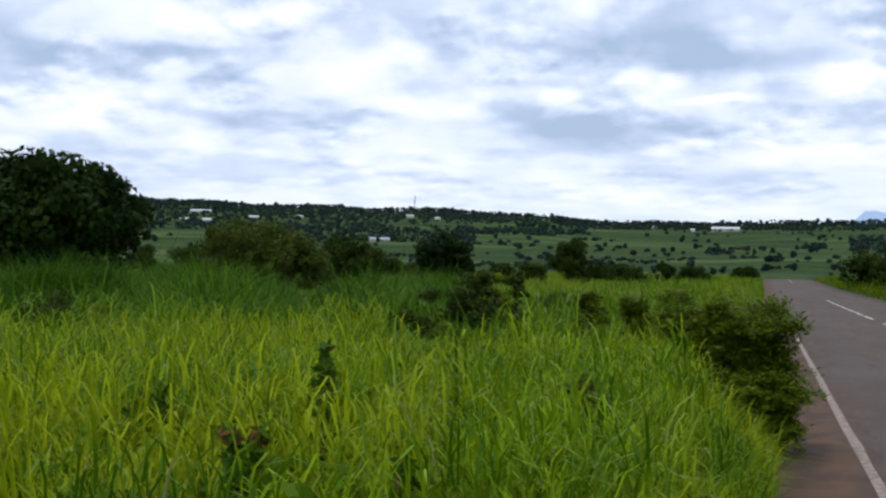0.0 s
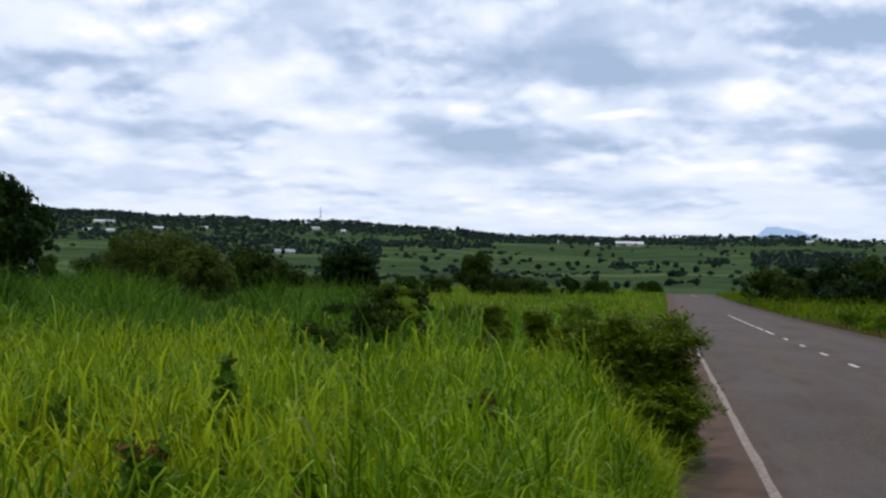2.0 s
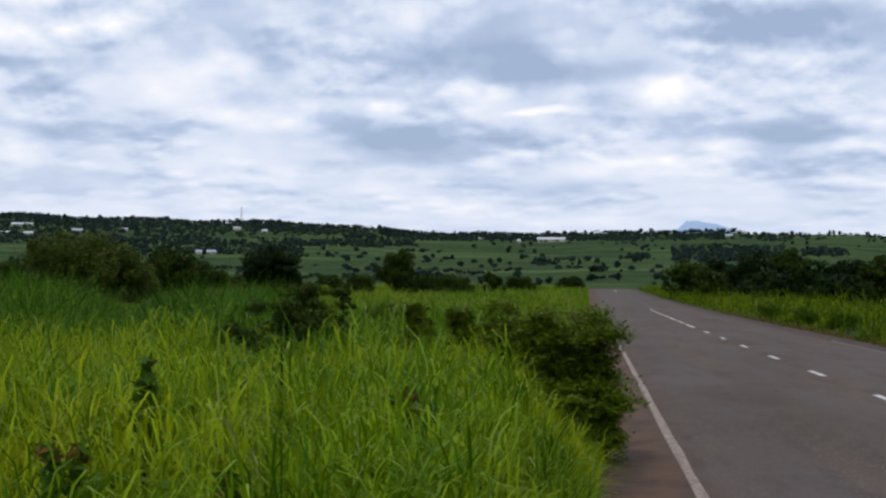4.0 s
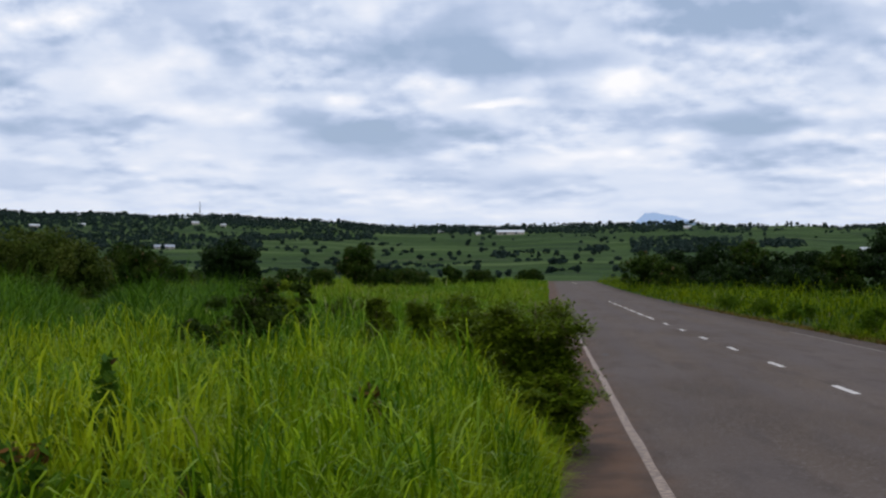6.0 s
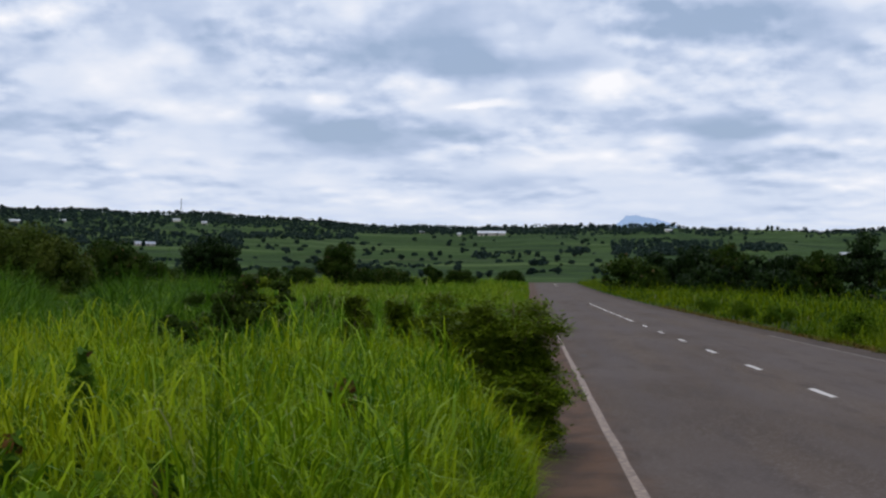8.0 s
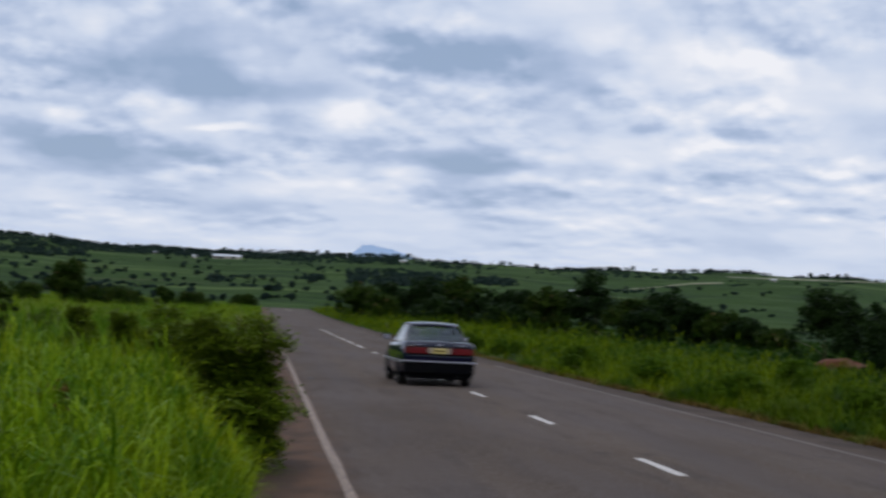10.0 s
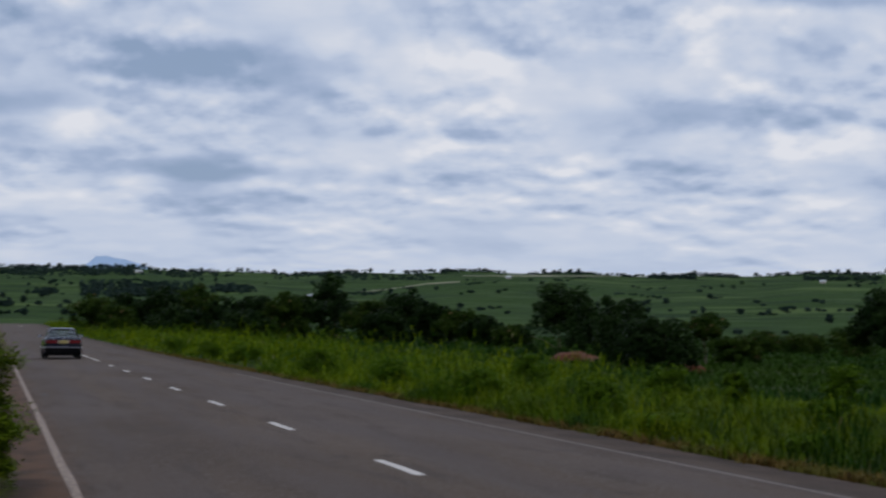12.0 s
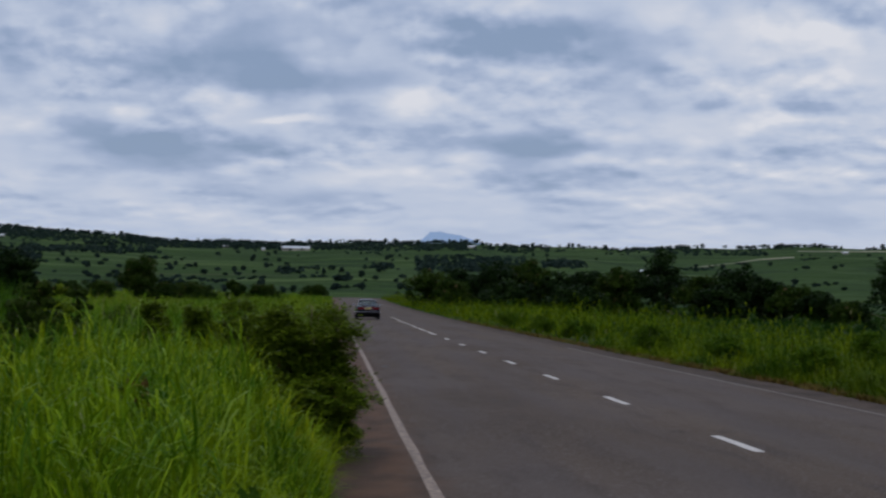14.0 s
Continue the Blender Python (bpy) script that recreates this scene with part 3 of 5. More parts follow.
    v, q = blades(rng, x, y, land(x, y) - 0.02, hh * 1.2, 0.041 * rng.uniform(0.6, 1.3, len(x)), 1.1, 2, turn)
    tagged(quads_object("elephant_grass", v, q, REED), "stands of taller blue-green elephant grass", "grass", kind="stuff")
    x, y = rng.normal(-15.2, 1.1, 4200), rng.normal(36.5, 0.9, 4200)
    v, q = blades(rng, x, y, land(x, y) - 0.02, 2.6 * rng.uniform(0.5, 1.05, 4200) * np.exp(-((x + 15.2) / 2.6) ** 2), 0.032 * rng.uniform(0.6, 1.3, 4200), 1.15, 3)
    tagged(quads_object("elephant_grass", v, q, REED), "high mound of elephant grass", "grass", kind="stuff")

    def verge(name, n, per, spread, y0, y1, x0, x1, h, w, lean, segs, mat, label, blade):
        def area(m):
            x, y = rng.uniform(0, 1, m), rng.uniform(y0, y1, m)
            return x0 + x * (x1 - x0), y, y
        x, y, k = tufts(rng, n, per, spread, area)
        hh = h * (1.0 + 0.55 * wave(x, y, 2.1, 1.9) + 0.35 * wave(x, y, 7.0, 0.4)) * rng.uniform(0.5, 1.15, len(x))
        turn, off = splay(rng, x, y, k, n, 0.7)
        hh = hh * np.clip(0.55 + (x - 8.8) * 0.5, 0.5, 1.0) * (1 - 0.5 * smooth01((x - 11.5) / 3.0) * smooth01((52 - y) / 14)) * rng.uniform(0.42, 1.25, n)[k] * np.clip(1.2 - 0.24 * off, 0.4, 1.2)
        keep = x > 8.95 + 0.4 * wave(x, y, 1.6, 0.9)
        x, y, hh, turn = x[keep], y[keep], hh[keep], turn[keep]
        z = land(x, y) - 0.02 + np.maximum(hh * rng.uniform(0, 1, len(x)) ** 0.8 - 0.2, 0)
        v, q = blades(rng, x, y, z, blade * rng.uniform(0.55, 1.3, len(x)), w * rng.uniform(0.6, 1.3, len(x)), lean, segs, turn)
        tagged(quads_object(name, v, q, mat), label, "grass", kind="stuff")

    # nearest stretch, with the dimness painted into the blades
    verge("verge_grass", 900, 32, 0.30, 14, 38, 8.9, 16.5, 0.60, 0.0165, 1.45, 2, VERGE_DARKENED, "thick green grass in a darkened tone along the road's shoulder", 0.42)
    verge("verge_grass", 1100, 31, 0.34, 31, 62, 8.9, 18, 0.60, 0.022, 1.45, 2, VERGE, "thick green grass along the road's shoulder", 0.4)
    verge("verge_grass", 2600, 15, 0.6, 60, 330, 8.9, 24, 1.15, 0.06, 1.45, 2, VERGE, "thick green grass along the distant road", 0.5)
    # dry, trodden fringe where the verge meets the shoulder
    x, y, k = tufts(rng, 1500, 9, 0.07, lambda m: (rng.normal(8.98, 0.10, m), 16 * (120 / 16) ** rng.uniform(0, 1, m), None))
    v, q = blades(rng, x, y, land(x, y) - 0.02, rng.uniform(0.10, 0.26, len(x)), 0.012 + 0.0004 * y, 1.3, 2)
    tagged(quads_object("dry_fringe", v, q, DRY_GRASS), "short dry brown grass fringing the shoulder", "grass", kind="stuff")
    # low crops in the lower field
    r = 24 * (330 / 24) ** rng.uniform(0, 1, 46000)
    a = np.radians(rng.uniform(4, 33, 46000))
    x, y = r * np.sin(a), r * np.cos(a)
    keep = x > 13.5 + 1.5 * wave(x, y, 12, 0.5)
    x, y, r = x[keep], y[keep], r[keep]
    rows = 0.6 + 0.4 * np.sin(y * 0.35 + wave(x, y, 40, 1))
    v, q = blades(rng, x, y, land(x, y) - 0.02, (0.28 + 0.0012 * r) * rng.uniform(0.5, 1.3, len(x)) * (0.6 + rows * 0.5), 0.012 + 0.0014 * r, 1.0, 2)
    tagged(quads_object("crop_field", v, q, CROP), "low dark green crops in the lower field", "crops", kind="stuff")




def tube(path, radii, sides=7):
    """A tapering limb along points."""
    bm = bmesh.new()
    rings = []
    for i, p in enumerate(path):
        d = (Vector(path[min(i + 1, len(path) - 1)]) - Vector(path[max(i - 1, 0)])).normalized()
        u = d.orthogonal().normalized()
        w = d.cross(u)
        rings.append([bm.verts.new(Vector(p) + (u * math.cos(a) + w * math.sin(a)) * radii[i]) for a in (2 * math.pi * k / sides for k in range(sides))])
    for a, b in zip(rings, rings[1:]):
        for k in range(sides):
            bm.faces.new((a[k], a[(k + 1) % sides], b[(k + 1) % sides], b[k]))
    bm.faces.new(rings[-1])
    return bm


def join_bm(parts):
    bm = bmesh.new()
    for p in parts:
        me = bpy.data.meshes.new("join")
        p.to_mesh(me)
        p.free()
        bm.from_mesh(me)
        bpy.data.meshes.remove(me)
    return bm


def leaf_quads(rng, centres, radii, per, size, droop=0.2, shell=0.5, squash=0.8, broad=0.46):
    """Leaves scattered through clumps, lying over one another like shingles."""
    c = np.repeat(np.asarray(centres, float), per, axis=0)
    R = np.repeat(np.asarray(radii, float), per)
    n = len(c)
    d = rng.normal(size=(n, 3))
    d /= np.linalg.norm(d, axis=1)[:, None]
    p = c + d * (R * (shell + (1 - shell) * rng.uniform(0, 1, n) ** 0.5))[:, None] * [1, 1, squash]
    face = d + rng.normal(0, 0.42, (n, 3))
    face /= np.linalg.norm(face, axis=1)[:, None]
    axis = rng.normal(0, 0.7, (n, 3))
    axis[:, 2] -= droop
    axis = np.cross(np.cross(face, axis), face)
    axis /= np.linalg.norm(axis, axis=1)[:, None] + 1e-9
    side = np.cross(axis, face)
    s = size * rng.uniform(0.6, 1.4, n)
    a, b = axis * s[:, None], side * (s * broad)[:, None]
    v = np.stack([p - a * 0.5, p + b, p + a * 0.6, p - b], 1).reshape(-1, 3)
    q = np.arange(n * 4).reshape(-1, 4)
    return v, q


def build_tree(name, label, category, seed, height, width, trunk_h, leaf, mat, clumps=60, per=120, flat=0.0, lean=0.0, clump=0.16, group="", stems=1, low=False, shell=0.4, squash=0.8):
    """Trunk with limbs and an uneven crown of leaf clumps, standing at its own origin."""
    rng = np.random.default_rng(seed)
    rnd = random.Random(seed)
    t = thing(name, label, category, group)
    top = Vector((lean * height, 0, trunk_h))
    r0 = 0.020 * height + 0.008 if stems == 1 else 0.010 * height + 0.004
    limbs = []
    centres, radii = [], []
    ch = height - trunk_h
    lobes = [(rnd.uniform(-0.30, 0.30) * width, rnd.uniform(-0.30, 0.30) * width, rnd.uniform(0.25, 0.72) * ch) for _ in range(7)]
    while len(centres) < clumps:
        lx, ly, lz = rnd.choice(lobes)
        dx, dy, dz = (rnd.gauss(0, 0.17) * width, rnd.gauss(0, 0.17) * width, rnd.gauss(0, 0.2) * ch)
        x, y, z = lx + dx, ly + dy, lz + dz
        rr = math.hypot(x, y) / (0.5 * width)
        cap = ch * (1 - min(rr, 1.0) ** 2.6) ** 0.6 if low and not flat else ch * (1 - (0.75 - 0.5 * flat) * rr * rr)
        if rr > 1 or z > cap * 0.97 or z < (-0.05 if not low else -trunk_h * 0.8) * ch + flat * 0.3 * ch:
            continue
        rad = clump * width * rnd.uniform(0.5, 1.35)
        centres.append((top.x + x, top.y + y, trunk_h + min(z, ch - rad * 0.8)))
        radii.append(rad)
    v, q = leaf_quads(rng, centres, radii, per, leaf, 0.2, shell, squash)
    quads_object("crown", v, q, mat, t)
    for s in range(stems):
        bx, by = (rnd.uniform(-0.15, 0.15) * width, rnd.uniform(-0.15, 0.15) * width) if stems > 1 else (0, 0)
        path = [(bx * 0.3, by * 0.3, -0.25)] + [(bx * 0.5 + top.x * k + rnd.uniform(-.04, .04) * height, by * 0.5 + rnd.uniform(-.04, .04) * height, trunk_h * k) for k in (0.35, 0.7, 1.0)]
        limbs.append(tube(path, [r0 * 1.35, r0 * 1.05, r0 * 0.9, r0 * 0.75]))
        for _ in range(4 if stems == 1 else 2):
            c = Vector(rnd.choice(centres))
            st = Vector(path[-1])
            mid = st.lerp(c, 0.5) + Vector((0, 0, 0.04 * height))
            limbs.append(tube([st, mid, c], [r0 * 0.62, r0 * 0.4, r0 * 0.12], 5))
    part("trunk", join_bm(limbs), BARK, t)
    return t


def build_spray_bush(name, label, seed, height, width, mat, group, branches=70, low=0.12, leaf=0.030):
    """A bush of arching stems that end in flat, feathery sprays, laid one above another."""
    rng, rnd = np.random.default_rng(seed), random.Random(seed)
    t = thing(name, label, "bush", group)
    stems, pos, along, up = [], [], [], []
    for k in range(branches):
        a = rnd.uniform(0, 2 * math.pi)
        u = rnd.uniform(0, 1)
        top = height * (low + (1 - low) * u)
        reach = 0.5 * width * rnd.uniform(0.5, 1.05) * (1.0 - 0.35 * u ** 4) * (0.73 + 0.27 * math.cos(14 * u + seed))
        out = Vector((math.cos(a), math.sin(a), 0))
        p0 = Vector((rnd.uniform(-.06, .06), rnd.uniform(-.06, .06), -0.05))
        p1 = out * reach * 0.3 + Vector((0, 0, top * 0.8))
        p2 = out * reach * 0.7 + Vector((0, 0, top))
        p3 = out * reach + Vector((0, 0, top - rnd.uniform(0.02, 0.14) * height))
        if k % 3 == 0:
            stems.append(tube([p0, p1, p2, p3], [0.011, 0.008, 0.005, 0.002], 4))
        across = Vector((-out.y, out.x, 0))
        for j in range(15):
            f = j / 14
            c = p1.lerp(p2, f * 2) if f < 0.5 else p2.lerp(p3, f * 2 - 1)
            ln = (0.09 + 0.14 * math.sin(math.pi * (0.12 + 0.8 * f))) * width * rnd.uniform(0.6, 1.15)
            for s in (-1, 1):
                d = (across * s + out * rnd.uniform(0.2, 0.8) + Vector((0, 0, rnd.uniform(-0.3, 0.25)))).normalized()
                for i in range(8):
                    pos.append(c + d * ln * (i + 0.6) / 8)
                    along.append(d)
    p, d = np.array(pos), np.array(along)
    n = len(p)
    p = p + rng.normal(0, 0.010, (n, 3))
    face = np.array([0, 0, 1.0]) + rng.normal(0, 0.38, (n, 3))
    face /= np.linalg.norm(face, axis=1)[:, None]
    side = np.cross(d, face) * rng.choice([-1, 1], n)[:, None]
    ax = side + d * 0.5
    ax /= np.linalg.norm(ax, axis=1)[:, None]
    wd = np.cross(ax, face)
    sz = (leaf * rng.uniform(0.6, 1.3, n))[:, None]
    v = np.stack([p, p + ax * sz * 0.5 + wd * sz * 0.26, p + ax * sz * 1.15, p + ax * sz * 0.5 - wd * sz * 0.26], 1).reshape(-1, 3)
    quads_object("foliage", v, np.arange(n * 4).reshape(-1, 4), mat, t)
    part("stem", join_bm(stems), BARK, t)
    return t


def polar(az, r, dz=0.0):
    x, y = r * math.sin(radians(az)), r * math.cos(radians(az))
    return (x, y, float(land(x, y)) + dz)


def plant_trees():
    # heading, distance, height, width: large trees and bushes by the fields, each its own
    def put(ob, az, r, turn=0.0):
        ob.matrix_basis = pose(*polar(az, r), 0, 0, turn)
        return ob

    put(build_tree("mango_tree", "large dark green mango tree with a dense round crown", "tree", 21, 7.65, 14.0, 0.8, 0.28, LEAF_CROWN, 330, 185, low=True, clump=0.08, shell=0.72), -23.95, 92, 20)
    put(build_tree("acacia_tree", "spreading olive green thorn tree in tall grass", "tree", 22, 5.6, 12.0, 0.5, 0.20, LEAF_ACACIA, 190, 170, flat=0.4, clump=0.09, stems=3, low=True), -16.9, 130, 0)
    put(build_tree("bushy_tree", "dense green bushy tree beyond the grass", "tree", 23, 4.6, 6.4, 0.5, 0.18, LEAF_BUSH, 100, 170, clump=0.12, stems=2, low=True), -13.3, 140, 0)
    put(build_tree("bushy_tree", "round dark green bushy tree beyond the grass", "tree", 24, 5.2, 5.6, 0.5, 0.18, LEAF_MANGO, 100, 170, clump=0.12, stems=2, low=True), -10.35, 150, 40)
    put(build_tree("young_tree", "upright young green tree on the field's edge", "tree", 25, 5.6, 4.7, 0.6, 0.18, LEAF_BUSH, 70, 150, clump=0.15), -6.15, 175, 0)
    for i, (az, r, h, w) in enumerate(((-20.0, 200, 4.0, 5), (-12.0, 205, 3.2, 4), (-8.6, 190, 2.6, 3.4), (-7.5, 200, 2.8, 5), (-4.6, 210, 2.7, 6), (-3.2, 240, 3.2, 3.2), (-2.3, 250, 2.6, 5), (-18.6, 190, 3.8, 6),
                                       (-14.8, 170, 3.4, 6), (-11.4, 180, 2.6, 4), (-5.4, 215, 2.6, 5), (-0.6, 300, 2.6, 5))):
        put(build_tree("bush", "low dark green bush at the far side of the grass", "bush", 40 + i, h, w, 0.3, 0.2, LEAF_BUSH, 45, 100, clump=0.15, stems=2, low=True, group="bushes beyond the grass"), az, r, i * 37)
    # the dark belt of trees beyond the road
    for i, (az, r, h, w) in enumerate(((3.1, 215, 5.2, 6), (4.1, 222, 5.2, 7), (5.1, 210, 6.2, 7), (6.3, 215, 6.6, 8), (7.4, 212, 5.2, 6), (8.4, 207, 5.2, 7), (9.3, 203, 5.6, 7), (10.9, 212, 8.4, 7),
                                       (10.0, 205, 5.4, 6), (11.9, 205, 5.2, 6), (13.1, 202, 7.2, 7), (14.0, 198, 5.4, 6), (14.9, 194, 4.4, 6), (15.7, 190, 3.4, 5), (12.5, 196, 4.2, 6), (3.9, 205, 3.6, 6), (5.8, 200, 3.6, 7), (7.8, 197, 3.4, 7))):
        put(build_tree("belt_tree", "dark green bushy tree in a belt beyond the road", "tree", 60 + i, h, w, 0.6, 0.28, LEAF_MANGO if i % 3 else LEAF_BUSH, 70, 80, clump=0.13, stems=2, low=True, group="belt of trees beyond the road"), az, r, i * 51)
    for i, (az, r, h, w) in enumerate(((18.3, 130, 5.5, 6.6), (19.5, 124, 4.7, 5.6), (20.5, 132, 4.6, 4.4), (21.5, 76, 2.5, 3.6), (20.3, 86, 3.0, 4.6))):
        put(build_tree("mound_tree", "dark green leafy tree by a red earth mound", "tree", 80 + i, h, w, 0.4, 0.17 if i < 3 else 0.12, LEAF_MANGO, 90, 100, clump=0.13, stems=2, low=True, group="trees by the red mound"), az, r, i * 70)
    put(build_tree("field_tree", "slender-stemmed tree standing in the lower field", "tree", 90, 3.4, 3.2, 1.4, 0.16, LEAF_BUSH, 45, 130, clump=0.14), 22.9, 110, 0)
    put(build_tree("field_tree", "broad dark tree on a bare trunk in the lower field", "tree", 91, 4.8, 5.4, 1.6, 0.16, LEAF_MANGO, 90, 150, clump=0.12), 28.9, 100, 60)
    for i, (az, r, h, w) in enumerate(((24.6, 190, 2.6, 6), (26.0, 200, 2.6, 6), (16.6, 180, 2.6, 5), (31.2, 120, 4.4, 5), (23.8, 105, 1.8, 3), (27.6, 180, 3.2, 6))):
        put(build_tree("field_bush", "dark green bush standing in the lower field", "bush", 95 + i, h, w, 0.4, 0.2, LEAF_BUSH, 50, 100, clump=0.15, stems=2, low=True, group="bushes in the lower field"), az, r, i * 64)
    # bushes in the grass by the road
    for i, (x, y, h, w, n, label) in enumerate((
            (-0.20, 17.0, 1.55, 1.36, 150, "leafy dark green bush overhanging the road's shoulder"), (-0.13, 16.5, 0.85, 1.02, 80, "low leafy bush at the road's edge"),
            (-0.68, 17.7, 1.44, 1.00, 55, "spreading bush in the roadside grass"), (-1.02, 19.6, 1.52, 0.80, 34, "spreading bush in the roadside grass"),
            (-1.62, 21.5, 1.46, 0.62, 26, "small leafy bush in the roadside grass"), (-2.35, 23.5, 1.50, 0.60, 26, "small leafy bush in the roadside grass"))):
        b = build_spray_bush("roadside_bush", label, 101 + i, h, w, LEAF_ROADSIDE, "bushes along the road's shoulder", n, 0.12 if i < 2 else 0.5, 0.05)
        b.matrix_basis = pose(x, y, float(land(x, y)))
    for i, (az, r, h, w, m) in enumerate(((-9.9, 26, 2.0, 1.35, LEAF_BUSH), (-11.6, 24.5, 1.16, 0.95, LEAF_BUSH), (-10.6, 25.2, 1.3, 0.6, LEAF_ROADSIDE), (-8.1, 30, 2.0, 0.6, LEAF_BUSH), (-8.9, 27, 1.75, 0.7, LEAF_ROADSIDE),
                                       (-23.2, 24, 1.4, 1.6, LEAF_BUSH), (-22.2, 25, 1.2, 1.2, LEAF_ROADSIDE), (-7.0, 40, 1.4, 1.2, LEAF_ACACIA))):
        put(build_tree("thicket_bush", "dark straggling bush standing in tall grass", "bush", 110 + i, h, w, 0.25, 0.05, m, 34, 170, clump=0.16, shell=0.05, squash=0.6, stems=5, low=True, group="bushes in the tall grass"), az, r, i * 50)
    for i, (az, r, h, w) in enumerate(((27.3, 40, 1.35, 1.0), (24.0, 36, 1.2, 0.6), (12.9, 44, 1.1, 1.2), (15.6, 37, 1.0, 1.1), (19.5, 31, 0.95, 1.0), (10.4, 53, 1.2, 1.3), (6.9, 80, 1.2, 1.5), (5.7, 94, 1.25, 1.6), (8.0, 71, 1.15, 1.3), (30.0, 42, 1.2, 1.2), (17.3, 44, 1.3, 1.2), (21.8, 40, 1.2, 1.1), (21.6, 26.0, 0.5, 0.8), (26.6, 22.0, 0.45, 0.7), (27.0, 27.0, 0.95, 0.7))):
        put(build_tree("verge_shrub", "dark leafy shrub in the verge grass", "shrub", 125 + i, h * 0.84, w * 1.05, 0.2, 0.06, LEAF_SHRUB, 34, 85, clump=0.18, shell=0.05, stems=3, low=True, group="shrubs in the verge"), az, r, i * 40)
    # trees dotted over the far slope
    rng = np.random.default_rng(5)
    base = [build_tree("hillside_tree", "small dark tree on the distant green slope", "tree", 120 + i, h, w, 0.8, 1.45, LEAF_HAZED, 16, 12, clump=0.2, group="trees on the far slope", low=i % 2 == 0)
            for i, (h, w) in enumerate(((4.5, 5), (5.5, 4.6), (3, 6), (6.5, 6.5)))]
    for i in range(270):
        az, r = rng.uniform(-25, 33), 1000 * (3000 / 1000) ** rng.uniform(0.0, 1.0)
        for _ in range(12):
            x, y = r * math.sin(radians(az)), r * math.cos(radians(az))
            if wave(x * 0.5, y * 1.3, 150.0, 5.0) > 0.15 or rng.uniform() < 0.06:
                break
            az, r = rng.uniform(-25, 33), 1000 * 3 ** rng.uniform(0.0, 1.0)
        if az > 8 and rng.uniform() < 0.45:
            az = rng.uniform(-25, 8)
        m = pose(*polar(az, r), 0, 0, rng.uniform(0, 360))
        if i < 4:
            base[i].matrix_basis = m
        else:
            copy_thing(base[i % 4], m)
    # single tall trees that stand out on the ridge
    for i in range(95):
        az = -25 + 58 * rng.uniform() ** 1.3
        m = pose(*polar(az, rng.uniform(2850, 2995), -0.5), 0, 0, rng.uniform(0, 360))
        copy_thing(base[(1, 3, 0)[i % 3]], m @ Matrix.Diagonal((1.5, 1.5, rng.uniform(1.2, 1.75), 1)))
    # woods along the ridge and in belts, past counting
    cs, rad = [], []

    def grow(az, r, lo, hi):
        p = polar(az, r)
        s = rng.uniform(lo, hi)
        cs.append((p[0], p[1], p[2] + s * 0.55))
        rad.append(s)

    for _ in range(5200):
        az = -26 + 60 * rng.uniform() ** 1.35
        if rng.uniform() < 0.45 + 0.5 * float(wave(az * 9.0, 0.0, 10.0, 1.3)) + (0.35 if az < 6 else -0.1):
            grow(az, 2990 - 480 * rng.uniform() ** 1.6 * (1.0 if az < 8 else 0.35), 2.0, 4.2 if az < 10 else 2.8)
    for a0, a1, e0, e1, n in WOOD_BELTS:
        for _ in range(int(2.1 * n)):
            az = rng.uniform(a0, a1)
            grow(az, on_slope(az, rng.uniform(e0, e1)), 1.8, 3.8)
    # hedges and scrub along the contours
    for _ in range(64):
        a0, e, span = -25 + 58 * rng.uniform() ** 1.4, rng.uniform(0.35, 1.8), rng.uniform(0.4, 2.4)
        for k in range(int(span * 20)):
            if rng.uniform() < 0.45:
                az = a0 + k / 20
                grow(az, on_slope(az, e + 0.06 * math.sin(az * 2.0) + rng.normal(0, 0.022)), 0.5, 1.6)
    for _ in range(900):
        az, r = rng.uniform(-25, 33), 800 * (3000 / 800) ** rng.uniform(0.0, 1.0)
        x, y = r * math.sin(radians(az)), r * math.cos(radians(az))
        if wave(x * 0.4, y * 1.8, 190.0, 3.0) > (0.25 if az < 8 else 0.55):
            grow(az, r, 0.8, 2.2)
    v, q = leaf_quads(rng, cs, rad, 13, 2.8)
    tagged(quads_object("far_woods", v, q, LEAF_HAZED), "distant dark green woods, tinted blue for haze, along the slope and the ridge", "woods", kind="stuff")


def on_slope(az, e):
    """The distance at which the far slope is seen at the height of e degrees."""
    r = np.linspace(700, 2990, 500)
    x, y = r * math.sin(radians(az)), r * math.cos(radians(az))
    seen = np.degrees(np.arctan2(land(x, y) - 1.6, r))
    return float(r[np.argmax(seen >= e)]) if (seen >= e).any() else 2950.0


# headings, heights in degrees, number of crowns
WOOD_BELTS = (
    (-26.0, -8.0, 1.78, 2.3, 520), (-8.0, 4.5, 1.66, 1.9, 230), (-21.0, -12.0, 1.45, 1.75, 120),
    (2.7, 6.2, 1.0, 1.45, 150), (6.8, 8.3, 1.15, 1.4, 40), (-18.0, -9.3, 1.15, 1.6, 190), (-10.0, -5.6, 1.45, 1.62, 90), (-1.8, -1.0, 0.85, 1.0, 14),
    (1.2, 1.9, 1.08, 1.2, 14), (0.1, 0.5, 0.65, 0.72, 5), (21.0, 22.6, 1.72, 1.82, 40), (26.0, 28.4, 1.68, 1.8, 45), (-6.0, 0.5, 1.62, 1.8, 70), (9.0, 14.0, 1.62, 1.8, 50))
build_grass()
plant_trees()


